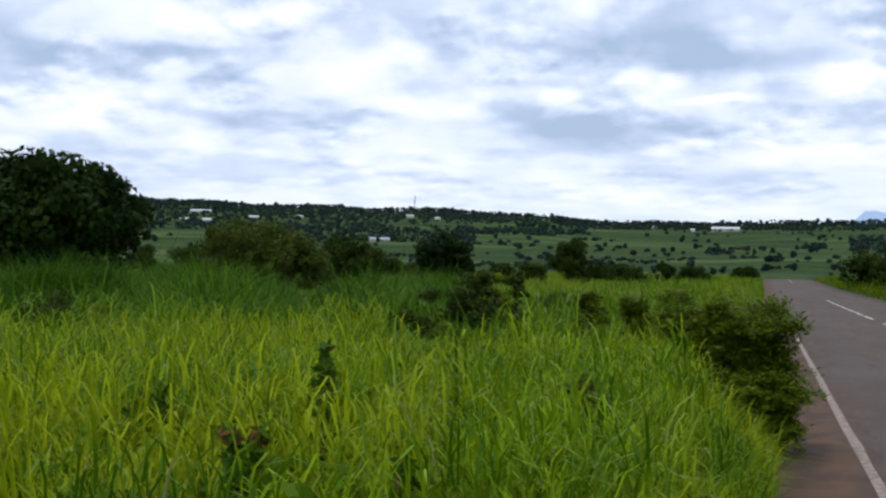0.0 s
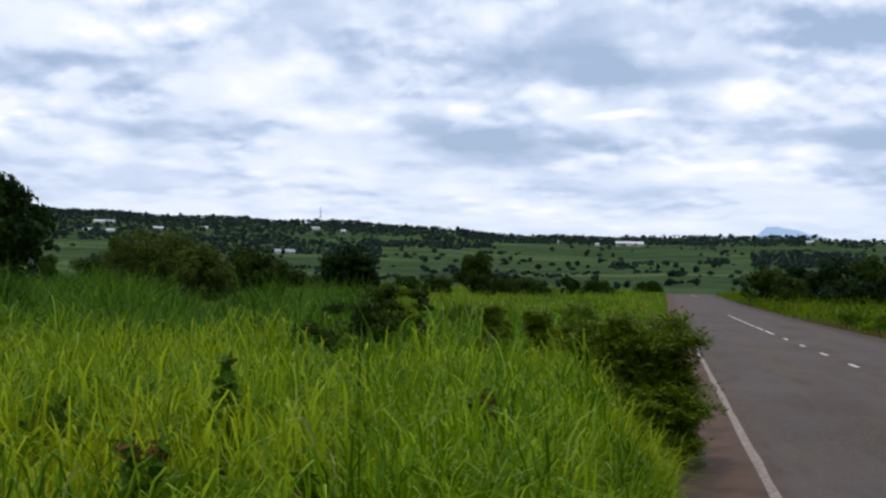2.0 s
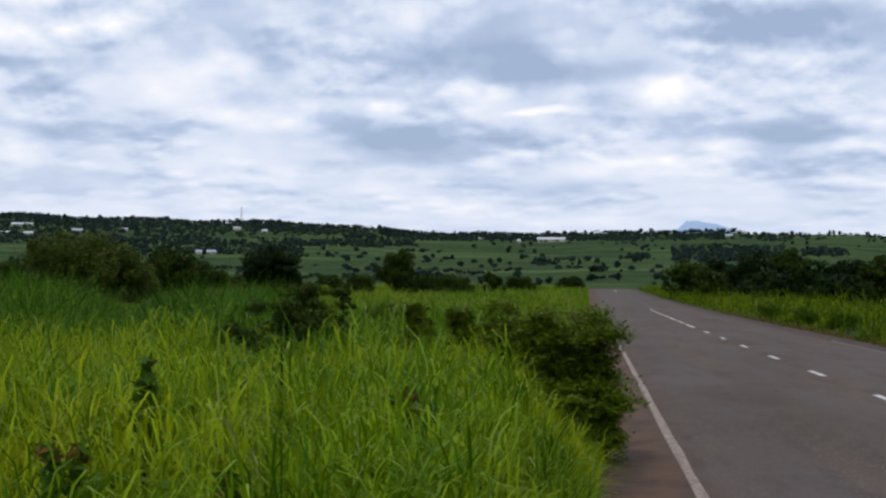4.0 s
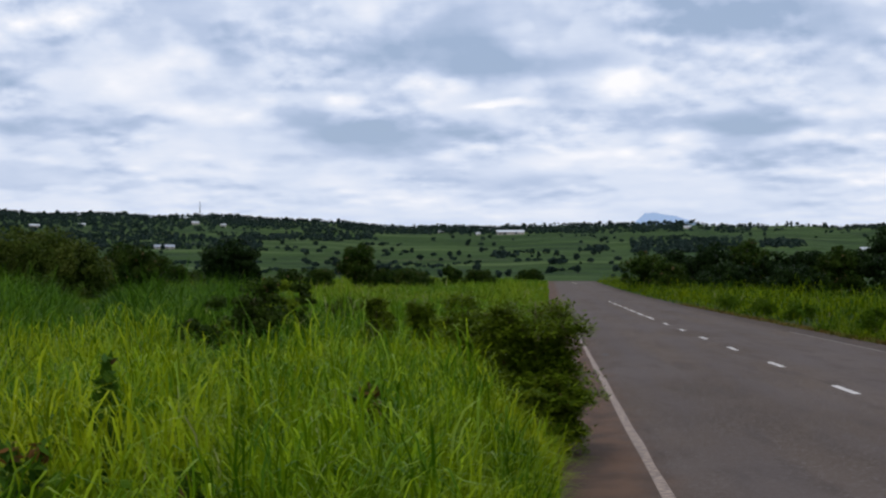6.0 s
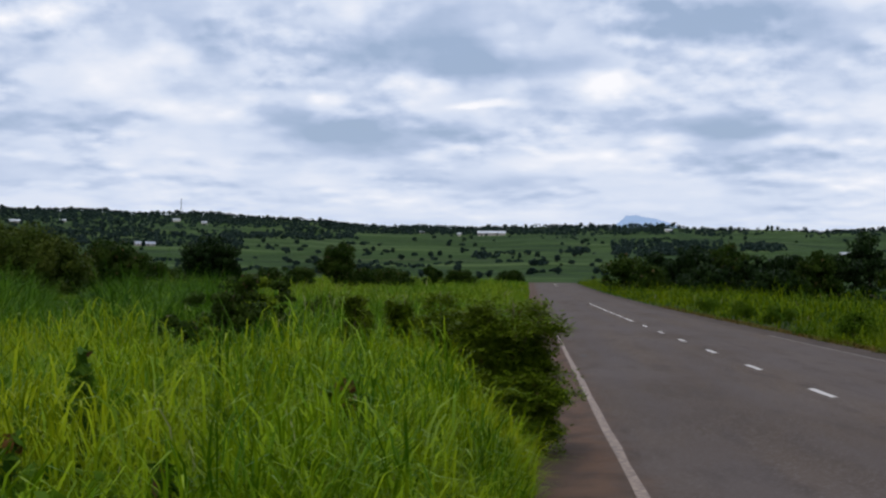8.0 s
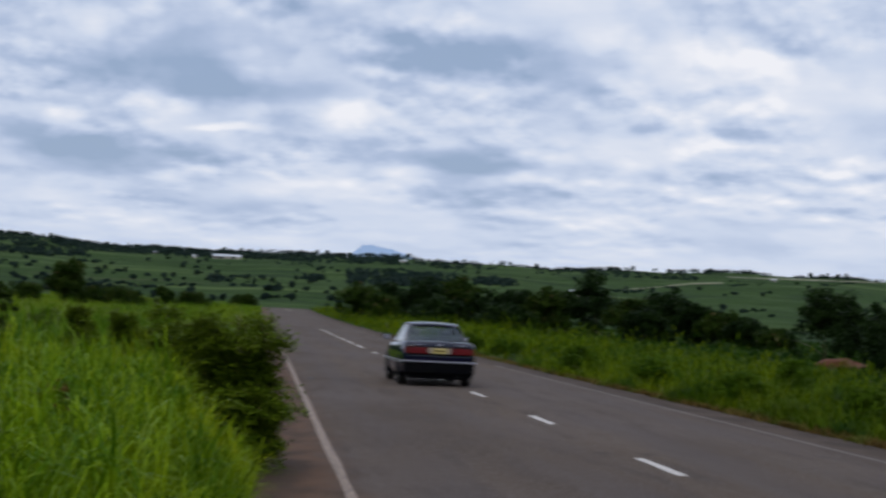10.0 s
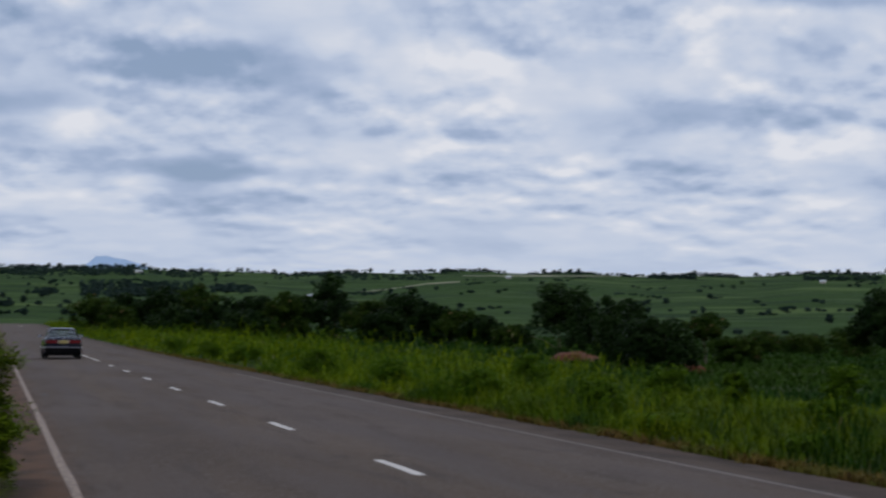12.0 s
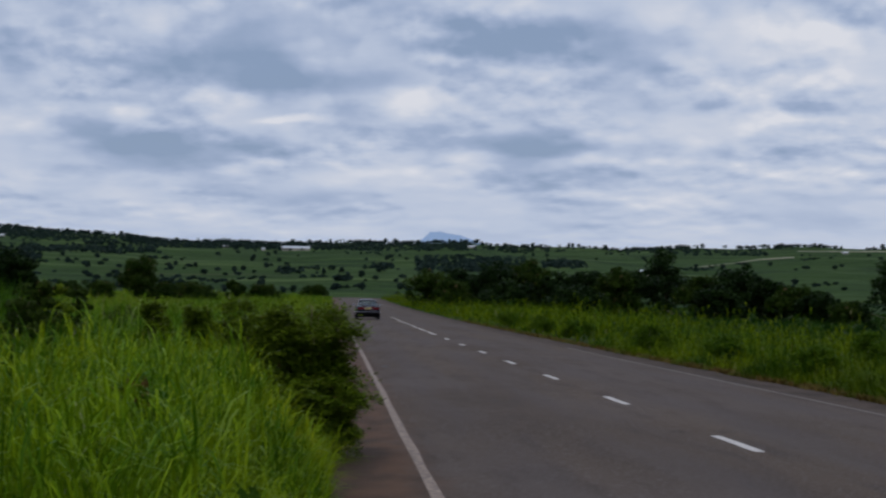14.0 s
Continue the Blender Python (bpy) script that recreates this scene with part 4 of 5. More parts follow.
# ---- the distant mountain ----
def build_mountain():
    rng = random.Random(3)
    verts, faces = [], []
    n, mrow = 60, 8
    for j in range(mrow):
        for i in range(n):
            u = i / (n - 1)
            a = 2.55 + 2.6 * u
            prof = np.interp(u, (0, 0.12, 0.22, 0.33, 0.6, 0.85, 1.0), (0, 0.55, 0.97, 1.0, 0.8, 0.42, 0.0))
            k = j / (mrow - 1)
            h = 140 + 46 * prof * (1 - k * k) + rng.uniform(-1, 1)
            r = 4500 + 250 * k
            verts.append((r * math.sin(radians(a)), r * math.cos(radians(a)), h if j else 60))
    for j in range(mrow - 1):
        faces += [(j * n + i, j * n + i + 1, (j + 1) * n + i + 1, (j + 1) * n + i) for i in range(n - 1)]
    mat, N, L, bs = material("hazy_mountain", 1.0, 0.0, 0.0)
    # haze is painted here: a blue base plus an added blue glow
    bs.inputs["Base Color"].default_value = (0.10, 0.14, 0.2, 1)
    bs.inputs["Emission Color"].default_value = (0.40, 0.56, 0.84, 1)
    bs.inputs["Emission Strength"].default_value = 0.66
    tagged(mesh_object("backdrop_mountain", verts, faces, mat, smooth=True), "blue hazy mountain far behind the ridge", "mountain", kind="structure")


build_mountain()



# ---- far houses, sheds, the mast and the track on the slope ----
WALL_PALE = surface("pale_plaster", (0.55, 0.50, 0.44), (0.46, 0.40, 0.34), 0.6, (0.36, 0.29, 0.23), 2.0, 0.9)
ROOF_TIN = surface("bright_tin_roof", (0.62, 0.64, 0.66), (0.50, 0.52, 0.55), 0.4, (0.52, 0.48, 0.44), 1.5, 0.4, 0.2, 0.5)
ROOF_GREY = surface("grey_roof_sheet", (0.34, 0.37, 0.42), (0.28, 0.30, 0.34), 0.4, (0.22, 0.20, 0.18), 1.5, 0.5, 0.2, 0.5)
DARK_OPENING = surface("dark_opening", (0.03, 0.03, 0.03), (0.045, 0.04, 0.035), 1.0, rough=0.6)
STEEL = surface("galvanised_steel", (0.32, 0.33, 0.35), (0.25, 0.26, 0.28), 1.0, rough=0.5, metal=0.7)


def box(bm, x0, x1, y0, y1, z0, z1):
    bmesh.ops.create_cube(bm, size=1.0, matrix=Matrix.Translation(((x0 + x1) / 2, (y0 + y1) / 2, (z0 + z1) / 2)) @ Matrix.Diagonal((x1 - x0, y1 - y0, z1 - z0, 1)))
    return bm


def build_house(name, label, az, e, length, depth, wall_h, rise, roof_mat, turn=0.0, openings=3, r=None):
    """A long low house with a gabled tin roof, its door and windows towards the road."""
    h = thing(name, label, "building")
    bm = bmesh.new()
    L2, D2 = length / 2, depth / 2
    prof = [(-D2, -1.5), (D2, -1.5), (D2, wall_h), (0, wall_h + rise * 0.96), (-D2, wall_h)]
    a = [bm.verts.new((-L2, y, z)) for y, z in prof]
    b = [bm.verts.new((L2, y, z)) for y, z in prof]
    bm.faces.new(a[::-1])
    bm.faces.new(b)
    for i in range(5):
        bm.faces.new((a[i], a[(i + 1) % 5], b[(i + 1) % 5], b[i]))
    part("wall", bm, WALL_PALE, h)
    for s in (-1, 1):
        bm = bmesh.new()
        q = [(-L2 - 0.5, s * (D2 + 0.6), wall_h - 0.25), (L2 + 0.5, s * (D2 + 0.6), wall_h - 0.25), (L2 + 0.5, 0, wall_h + rise), (-L2 - 0.5, 0, wall_h + rise)]
        lo = [bm.verts.new(p) for p in q]
        hi = [bm.verts.new((p[0], p[1], p[2] + 0.12)) for p in q]
        bm.faces.new(hi)
        bm.faces.new(lo[::-1])
        for i in range(4):
            bm.faces.new((lo[i], lo[(i + 1) % 4], hi[(i + 1) % 4], hi[i]))
        part("roof_slope", bm, roof_mat, h)
    for i in range(openings):
        x = -L2 + length * (i + 0.5) / openings
        door = i == openings // 2
        part("door" if door else "window", box(bmesh.new(), x - 0.5, x + 0.5, -D2 - 0.05, -D2 + 0.05, 0.0 if door else 0.9, 2.05), DARK_OPENING, h)
    r = r or on_slope(az, e)
    h.matrix_basis = pose(*polar(az, r), 0, 0, -az + turn)
    return h


def build_settlement():
    build_house("long_shed", "long low shed with a bright white tin roof", -1.25, 1.62, 40, 9, 4.0, 2.6, ROOF_TIN, 4, 8)
    build_house("long_shed", "long shed with a pale tin roof near the ridge", -18.3, 2.02, 28, 8, 2.4, 1.8, ROOF_TIN, 8, 6)
    for az, e, ln, label, mat in ((-16.6, 1.86, 17, "farmhouse with a bright tin roof on the slope", ROOF_TIN), (-18.8, 1.75, 13, "small house with a bright tin roof", ROOF_TIN), (-18.1, 1.74, 11, "small house with a bright tin roof", ROOF_TIN),
                                  (-15.1, 1.9, 10, "small house with a bright tin roof among trees", ROOF_TIN), (-11.5, 1.98, 13, "small house with a pale roof below the ridge", ROOF_TIN), (-10.6, 1.9, 8, "small house with a pale roof below the ridge", ROOF_TIN),
                                  (-3.55, 1.68, 12, "small house with a bright tin roof among trees", ROOF_TIN), (4.5, 1.8, 12, "small house with a bright tin roof on the ridge", ROOF_TIN), (-2.3, 1.62, 6, "tiny pale house among far trees", ROOF_TIN),
                                  (16.5, 1.72, 9, "small pale house near the ridge", ROOF_TIN), (26.6, 1.62, 8, "small pale house near the ridge", ROOF_TIN)):
        build_house("house", label, az, e, ln * 0.85, 6, 2.0, 1.5, mat, (az * 37) % 24 - 12)
    build_house("barn", "grey-roofed barn at the foot of the slope", -12.5, 1.15, 18, 8, 2.4, 1.8, ROOF_GREY, 10, 4)
    build_house("white_house", "white house with a blue-grey roof in the valley", 10.1, 0.95, 9, 7, 3.4, 2.2, ROOF_TIN, 20, 3)
    # lattice mast on the ridge
    mast = thing("radio_mast", "thin steel lattice radio mast on the ridge", "mast")
    p = polar(-11.35, 2900)
    for sx, sy in ((-1, -1), (1, -1), (0, 1)):
        part("mast_leg", tube([(sx * 1.3, sy * 1.3, -1), (sx * 0.25, sy * 0.25, 28)], [0.28, 0.2], 5), STEEL, mast)
    for k in range(9):
        z = 1.5 + 3 * k
        w = 1.3 - 1.05 * z / 28
        part("mast_brace", join_bm([tube([(-w, -w, z), (w, -w, z + 1.6)], [0.12, 0.12], 4), tube([(w, -w, z), (0, w, z + 1.6)], [0.12, 0.12], 4)]), STEEL, mast)
    mast.matrix_basis = pose(*p)
    # sandy track up the slope, and pale bare strips
    sand = surface("sandy_track", (0.30, 0.27, 0.19), (0.22, 0.22, 0.13), 0.05, (0.14, 0.16, 0.08), 0.2, 0.95)

    def track(name, label, pts, width):
        v, f = [], []
        rows = []
        for (a0, e0), (a1, e1) in zip(pts, pts[1:]):
            rows += [(a0 + (a1 - a0) * k / 12, e0 + (e1 - e0) * k / 12) for k in range(12)]
        rows.append(pts[-1])
        for a, e in rows:
            r = on_slope(a, e)
            for s in (-1, 1):
                q = polar(a, r + s * width)
                v.append((q[0], q[1], q[2] + 0.8))
        f = [(2 * i, 2 * i + 1, 2 * i + 3, 2 * i + 2) for i in range(len(rows) - 1)]
        tagged(mesh_object(name, v, f, sand), label, "track", kind="structure")

    track("track", "sandy track climbing the green slope", ((11.7, 1.22), (12.6, 1.32), (13.8, 1.5), (14.9, 1.58)), 11)
    track("path_strip", "pale bare strip of field below the ridge", ((15.0, 1.78), (19.0, 1.80), (24.0, 1.82)), 16)


build_settlement()


def build_mound():
    rng = random.Random(9)
    for az, r, w, h in ((18.7, 108, 1.7, 0.62), (22.4, 84, 1.0, 0.40)):
        bm = bmesh.new()
        bmesh.ops.create_icosphere(bm, subdivisions=3, radius=1.0)
        for v in bm.verts:
            n = noise.noise(v.co * 1.7 + Vector((az, 0, 0))) * 0.35 + 1.0
            v.co = Vector((v.co.x * w * n, v.co.y * w * 0.8 * n, v.co.z * h * n))
        me = bpy.data.meshes.new("earth_mound")
        bm.to_mesh(me)
        bm.free()
        me.materials.append(EARTH)
        ob = tagged(new("earth_mound", me), "bare red earth mound among dark bushes", "mound")
        ob.matrix_basis = pose(*polar(az, r))


build_mound()


def build_weed(seed, height, spread, label, leaf=0.06):
    """A tall weed: a few stems with leaves in whorls all the way up."""
    rng, rnd = np.random.default_rng(seed), random.Random(seed)
    w = thing("weed", label, "weed", "weeds in the grass")
    cs, rad, stems = [], [], []
    for s in range(rnd.randint(3, 5)):
        tip = Vector((rnd.uniform(-1, 1) * spread, rnd.uniform(-1, 1) * spread, height * rnd.uniform(0.7, 1.0)))
        path = [Vector((0, 0, -0.05)), Vector((tip.x * 0.3, tip.y * 0.3, tip.z * 0.5)), tip]
        stems.append(tube(path, [0.012, 0.009, 0.004], 5))
        for k in range(11):
            u = 0.3 + 0.7 * k / 10
            c = path[0].lerp(path[1], u * 2) if u < 0.5 else path[1].lerp(path[2], u * 2 - 1)
            cs.append(c)
            rad.append(0.10 * (1.25 - u * 0.7))
    v, q = leaf_quads(rng, cs, rad, 13, leaf * 1.5, -0.5, 0.0, 0.9, 0.17)
    tagged(quads_object("foliage", v, q, LEAF_WEED, w), "dark green leaves")
    if "reddish" in label:
        for tip in cs[10::11]:
            v, q = leaf_quads(rng, [tip], [0.06], 30, 0.05, -0.4, 0.0, 1.0, 0.2)
            tagged(quads_object("seed_head", v, q, SEED_RED, w), "rusty red seed head")
    part("stem", join_bm(stems), LEAF_WEED, w)
    return w


SEED_RED = leafy("rusty_seed_heads", (0.10, 0.045, 0.012), (0.19, 0.085, 0.025), (0.12, 0.07, 0.02), 2.0, 0.6, 0.2)


def plant_weeds():
    for i, (az, r, h, s, label) in enumerate(((-14.7, 8.8, 1.26, 0.05, "tall dark upright weed among grass"), (-6.3, 9.8, 1.10, 0.10, "leafy weed with reddish tips among grass"), (-3.6, 7.4, 0.85, 0.16, "low dark leafy weed among grass"),
                                              (-17.3, 7.5, 0.95, 0.14, "weed with reddish tips among grass"), (-12.2, 7.0, 0.88, 0.12, "dark leafy weed among grass"), (-20.0, 9.5, 1.0, 0.12, "dark leafy weed among grass"))):
        build_weed(200 + i, h, s, label).matrix_basis = pose(*polar(az, r), 0, 0, i * 47)


plant_weeds()



# ---- the car ----
PAINT = surface("dark_blue_car_paint", (0.002, 0.002, 0.014), (0.003, 0.003, 0.020), 2.0, (0.004, 0.003, 0.012), 9.0, 0.08, spec=0.42)
TRIM = surface("black_car_trim", (0.003, 0.003, 0.004), (0.005, 0.005, 0.005), 4.0, rough=0.7, spec=0.04)
RUBBER = surface("tyre_rubber", (0.015, 0.015, 0.015), (0.024, 0.022, 0.020), 6.0, rough=0.85)
ALLOY = surface("alloy_wheel", (0.45, 0.45, 0.46), (0.33, 0.32, 0.32), 6.0, rough=0.4, metal=0.8)
CHROME = surface("bright_bumper_strip", (0.42, 0.41, 0.44), (0.32, 0.31, 0.34), 4.0, rough=0.3, metal=0.9)
LAMP_RED = surface("red_lamp_lens", (0.15, 0.005, 0.007), (0.10, 0.003, 0.005), 9.0, rough=0.25, spec=0.35)
LAMP_ORANGE = surface("orange_lamp_lens", (0.12, 0.008, 0.006), (0.09, 0.006, 0.005), 9.0, rough=0.25, spec=0.35)
LAMP_CLEAR = surface("clear_lamp_lens", (0.55, 0.55, 0.56), (0.45, 0.45, 0.46), 9.0, rough=0.15, spec=0.6)
PLATE = surface("yellow_plate", (0.55, 0.43, 0.15), (0.48, 0.37, 0.13), 9.0, rough=0.5)
PLATE_FRAME = surface("pale_plate_panel", (0.30, 0.25, 0.20), (0.24, 0.20, 0.16), 9.0, rough=0.5)
SEAT = surface("grey_seat_cloth", (0.10, 0.10, 0.11), (0.075, 0.075, 0.08), 12.0, rough=0.95)


def glass_material():
    mat, N, L, b = material("tinted_car_glass", 0.03, 0.0, 0.5)
    b.inputs["Base Color"].default_value = (0.62, 0.72, 0.70, 1)
    b.inputs["Transmission Weight"].default_value = 1.0
    b.inputs["IOR"].default_value = 1.4
    return mat


CAR_GLASS = glass_material()


def slab(points, thick, inward):
    """A thin plate through corner points, thickened along a direction."""
    bm = bmesh.new()
    t = Vector(inward).normalized() * thick
    a = [bm.verts.new(p) for p in points]
    b = [bm.verts.new(Vector(p) + t) for p in points]
    n = len(points)
    bm.faces.new(a)
    bm.faces.new(b[::-1])
    for i in range(n):
        bm.faces.new((a[i], b[i], b[(i + 1) % n], a[(i + 1) % n]))
    bmesh.ops.recalc_face_normals(bm, faces=bm.faces)
    return bm


def soft_box(x0, x1, y0, y1, z0, z1, r=0.03):
    bm = box(bmesh.new(), x0, x1, y0, y1, z0, z1)
    bmesh.ops.bevel(bm, geom=list(bm.edges), offset=r, segments=2, profile=0.5, affect="EDGES")
    return bm


def loft(stations, close=True):
    """A skin over cross-sections that run across the car."""
    bm = bmesh.new()
    rings = [[bm.verts.new(p) for p in s] for s in stations]
    n = len(rings[0])
    for a, b in zip(rings, rings[1:]):
        for i in range(n):
            bm.faces.new((a[i], a[(i + 1) % n], b[(i + 1) % n], b[i]))
    bm.faces.new(rings[0][::-1])
    bm.faces.new(rings[-1])
    bmesh.ops.recalc_face_normals(bm, faces=bm.faces)
    return bm


def shell_section(y, w, zb, zt, crown=0.02):
    half = [(0.0, zb), (w * 0.86, zb), (w * 0.97, zb + 0.06), (w, zb + 0.2), (w * 1.005, (zb + zt) / 2), (w * 0.985, zt - 0.10), (w * 0.95, zt - 0.03), (w * 0.86, zt), (0.0, zt + crown)]
    right = [(x, y, z) for x, z in half]
    left = [(-x, y, z) for x, z in half[1:-1]][::-1]
    return right + left


def build_wheel(car, x, y):
    side = 1 if x > 0 else -1
    wheel = tagged(new("wheel"), "")
    wheel.parent = car
    wheel.matrix_basis = pose(x, y, 0.31)
    bm = bmesh.new()
    prof = [(0.20, -0.085), (0.27, -0.095), (0.30, -0.085), (0.31, -0.05), (0.31, 0.05), (0.30, 0.085), (0.27, 0.095), (0.20, 0.085)]
    n = 28
    rings = [[bm.verts.new((px, pr * math.cos(2 * math.pi * k / n), pr * math.sin(2 * math.pi * k / n))) for pr, px in prof] for k in range(n)]
    for k in range(n):
        a, b = rings[k], rings[(k + 1) % n]
        for i in range(len(prof)):
            bm.faces.new((a[i], a[(i + 1) % len(prof)], b[(i + 1) % len(prof)], b[i]))
    bmesh.ops.recalc_face_normals(bm, faces=bm.faces)
    part("tyre", bm, RUBBER, wheel)
    rim = bmesh.new()
    bmesh.ops.create_cone(rim, cap_ends=True, segments=24, radius1=0.205, radius2=0.19, depth=0.10, matrix=pose(0, 0, 0, 0, 90 * side, 0))
    part("rim", rim, TRIM, wheel)
    spokes = []
    for k in range(5):
        b = soft_box(side * 0.045, side * 0.075, -0.035, 0.035, 0.03, 0.2, 0.008) if side > 0 else soft_box(-0.075, -0.045, -0.035, 0.035, 0.03, 0.2, 0.008)
        bmesh.ops.transform(b, matrix=pose(0, 0, 0, 72 * k, 0, 0), verts=b.verts)
        spokes.append(b)
    part("spokes", join_bm(spokes), ALLOY, wheel, "five-spoke alloy wheel face")
    return wheel


def build_car():
    car = thing("car", "dark blue four-door saloon with red tail lamps, driving away", "car")
    st = [(0.03, 0.74, 0.40, 0.88), (0.09, 0.80, 0.34, 0.97), (0.22, 0.825, 0.27, 1.005), (0.55, 0.84, 0.23, 1.01), (0.95, 0.845, 0.2, 1.0), (1.6, 0.848, 0.19, 0.97), (2.6, 0.848, 0.19, 0.95),
          (3.25, 0.845, 0.19, 0.93), (3.7, 0.84, 0.2, 0.88), (4.2, 0.82, 0.22, 0.80), (4.5, 0.78, 0.26, 0.72), (4.6, 0.70, 0.32, 0.64)]
    body = part("body", loft([shell_section(*s) for s in st]), PAINT, car)
    for p in body.data.polygons:
        p.use_smooth = True
    # lower rear bumper and sills
    part("rear_bumper", soft_box(-0.80, 0.80, -0.07, 0.20, 0.27, 0.55, 0.05), TRIM, car)
    part("bumper_strip", soft_box(-0.83, 0.83, -0.095, 0.16, 0.54, 0.575, 0.015), CHROME, car, "bright strip along the bumper")
    part("rear_apron", soft_box(-0.70, 0.70, 0.02, 0.5, 0.17, 0.30, 0.03), TRIM, car)
    part("front_bumper", soft_box(-0.78, 0.78, 4.42, 4.68, 0.25, 0.52, 0.05), PAINT, car)
    for s in (-1, 1):
        part("side_strip", soft_box(min(s * 0.83, s * 0.862), max(s * 0.83, s * 0.862), 0.25, 4.3, 0.50, 0.56, 0.008), CHROME, car, "pale rubbing strip")
        part("door_handle", soft_box(min(s * 0.835, s * 0.868), max(s * 0.835, s * 0.868), 1.55, 1.72, 0.80, 0.835, 0.008), TRIM, car)
        part("door_handle", soft_box(min(s * 0.835, s * 0.868), max(s * 0.835, s * 0.868), 2.6, 2.77, 0.79, 0.825, 0.008), TRIM, car)
    # cabin: pillars, roof and panes
    bx, tx, zb, zt = 0.735, 0.575, 0.99, 1.375
    yb0, yt0, yt1, yb1 = 0.82, 1.32, 2.62, 3.32

    def side_at(u, y_low, y_high, s):
        """A point of the cabin's side: u from the belt to the roof."""
        return (s * (bx + (tx - bx) * u), y_low + (y_high - y_low) * u, zb - 0.03 + (zt - zb + 0.03) * u)

    roof = bmesh.new()
    rows = []
    for y, w, z in ((yt0 - 0.05, 0.50, zt - 0.02), (yt0 + 0.02, tx, zt + 0.005), (1.7, tx + 0.012, zt + 0.04), (2.2, tx + 0.008, zt + 0.04), (yt1 - 0.02, tx, zt + 0.005), (yt1 + 0.06, 0.50, zt - 0.02)):
        rows.append([roof.verts.new((w * k, y, z + 0.035 * (1 - k * k))) for k in (-1, -0.9, -0.5, 0, 0.5, 0.9, 1)])
    for a, b in zip(rows, rows[1:]):
        for i in range(6):
            roof.faces.new((a[i], a[i + 1], b[i + 1], b[i]))
    ext = bmesh.ops.extrude_face_region(roof, geom=list(roof.faces))
    bmesh.ops.translate(roof, vec=(0, 0, -0.045), verts=[g for g in ext["geom"] if isinstance(g, bmesh.types.BMVert)])
    bmesh.ops.recalc_face_normals(roof, faces=roof.faces)
    ro = part("roof", roof, PAINT, car)
    for p in ro.data.polygons:
        p.use_smooth = True
    for s in (-1, 1):
        def pillar(a0, a1, b0, b1, mat, name):
            part(name, slab([side_at(0, a0, b0, s), side_at(0, a1, b1, s), side_at(1, a1, b1, s), side_at(1, a0, b0, s)], 0.05, (-s, 0, 0)), mat, car)
        pillar(yb0 - 0.02, yb0 + 0.34, yt0 - 0.04, yt0 + 0.10, PAINT, "rear_pillar")
        pillar(2.08, 2.17, 2.02, 2.10, TRIM, "door_pillar")
        pillar(yb1 - 0.12, yb1, yt1 - 0.06, yt1 + 0.02, PAINT, "front_pillar")
        part("side_window", slab([side_at(0.04, yb0 + 0.34, yt0 + 0.10, s), side_at(0.04, 2.08, 2.02, s), side_at(0.95, 2.08, 2.02, s), side_at(0.95, yb0 + 0.34, yt0 + 0.10, s)], 0.006, (-s, 0, 0)), CAR_GLASS, car)
        part("side_window", slab([side_at(0.04, 2.17, 2.10, s), side_at(0.04, yb1 - 0.12, yt1 - 0.06, s), side_at(0.95, yb1 - 0.12, yt1 - 0.06, s), side_at(0.95, 2.17, 2.10, s)], 0.006, (-s, 0, 0)), CAR_GLASS, car)
    part("rear_window", slab([(-bx + 0.03, yb0, zb + 0.0), (bx - 0.03, yb0, zb + 0.0), (tx - 0.03, yt0 - 0.02, zt - 0.02), (-tx + 0.03, yt0 - 0.02, zt - 0.02)], 0.006, (0, 1, -0.3)), CAR_GLASS, car, "sloping tinted rear window")
    part("windscreen", slab([(-bx + 0.03, yb1, zb - 0.04), (bx - 0.03, yb1, zb - 0.04), (tx - 0.03, yt1 + 0.02, zt - 0.02), (-tx + 0.03, yt1 + 0.02, zt - 0.02)], 0.006, (0, -1, -0.3)), CAR_GLASS, car)
    # thin bright strips round the panes
    def trim_strip(pts):
        part("window_trim", tube(pts + pts[:1], [0.009] * (len(pts) + 1), 6), CHROME, car, "thin bright window strip")

    trim_strip([(-bx + 0.03, yb0 - 0.008, zb + 0.004), (bx - 0.03, yb0 - 0.008, zb + 0.004), (tx - 0.03, yt0 - 0.03, zt - 0.016), (-tx + 0.03, yt0 - 0.03, zt - 0.016)])
    for s in (-1, 1):
        strip_pts = [side_at(0.03, yb0 + 0.32, yt0 + 0.09, s), side_at(0.03, yb1 - 0.12, yt1 - 0.06, s), side_at(0.97, yb1 - 0.12, yt1 - 0.06, s), side_at(0.97, yb0 + 0.32, yt0 + 0.09, s)]
        trim_strip([(p[0] + s * 0.006, p[1], p[2]) for p in strip_pts])
    part("parcel_shelf", soft_box(-0.64, 0.64, 0.86, 1.1, 0.955, 0.985, 0.01), SEAT, car)
    # seats show through the panes
    part("rear_seat", soft_box(-0.62, 0.62, 1.02, 1.2, 0.95, 1.10, 0.04), SEAT, car)
    for x in (-0.38, 0.38):
        part("front_seat", soft_box(x - 0.24, x + 0.24, 2.05, 2.2, 0.9, 1.12, 0.05), SEAT, car)
        part("headrest", soft_box(x - 0.12, x + 0.12, 2.06, 2.16, 1.13, 1.27, 0.04), SEAT, car)
    # tail
    part("tail_panel", soft_box(-0.76, 0.76, 0.004, 0.1, 0.70, 0.90, 0.015), TRIM, car)
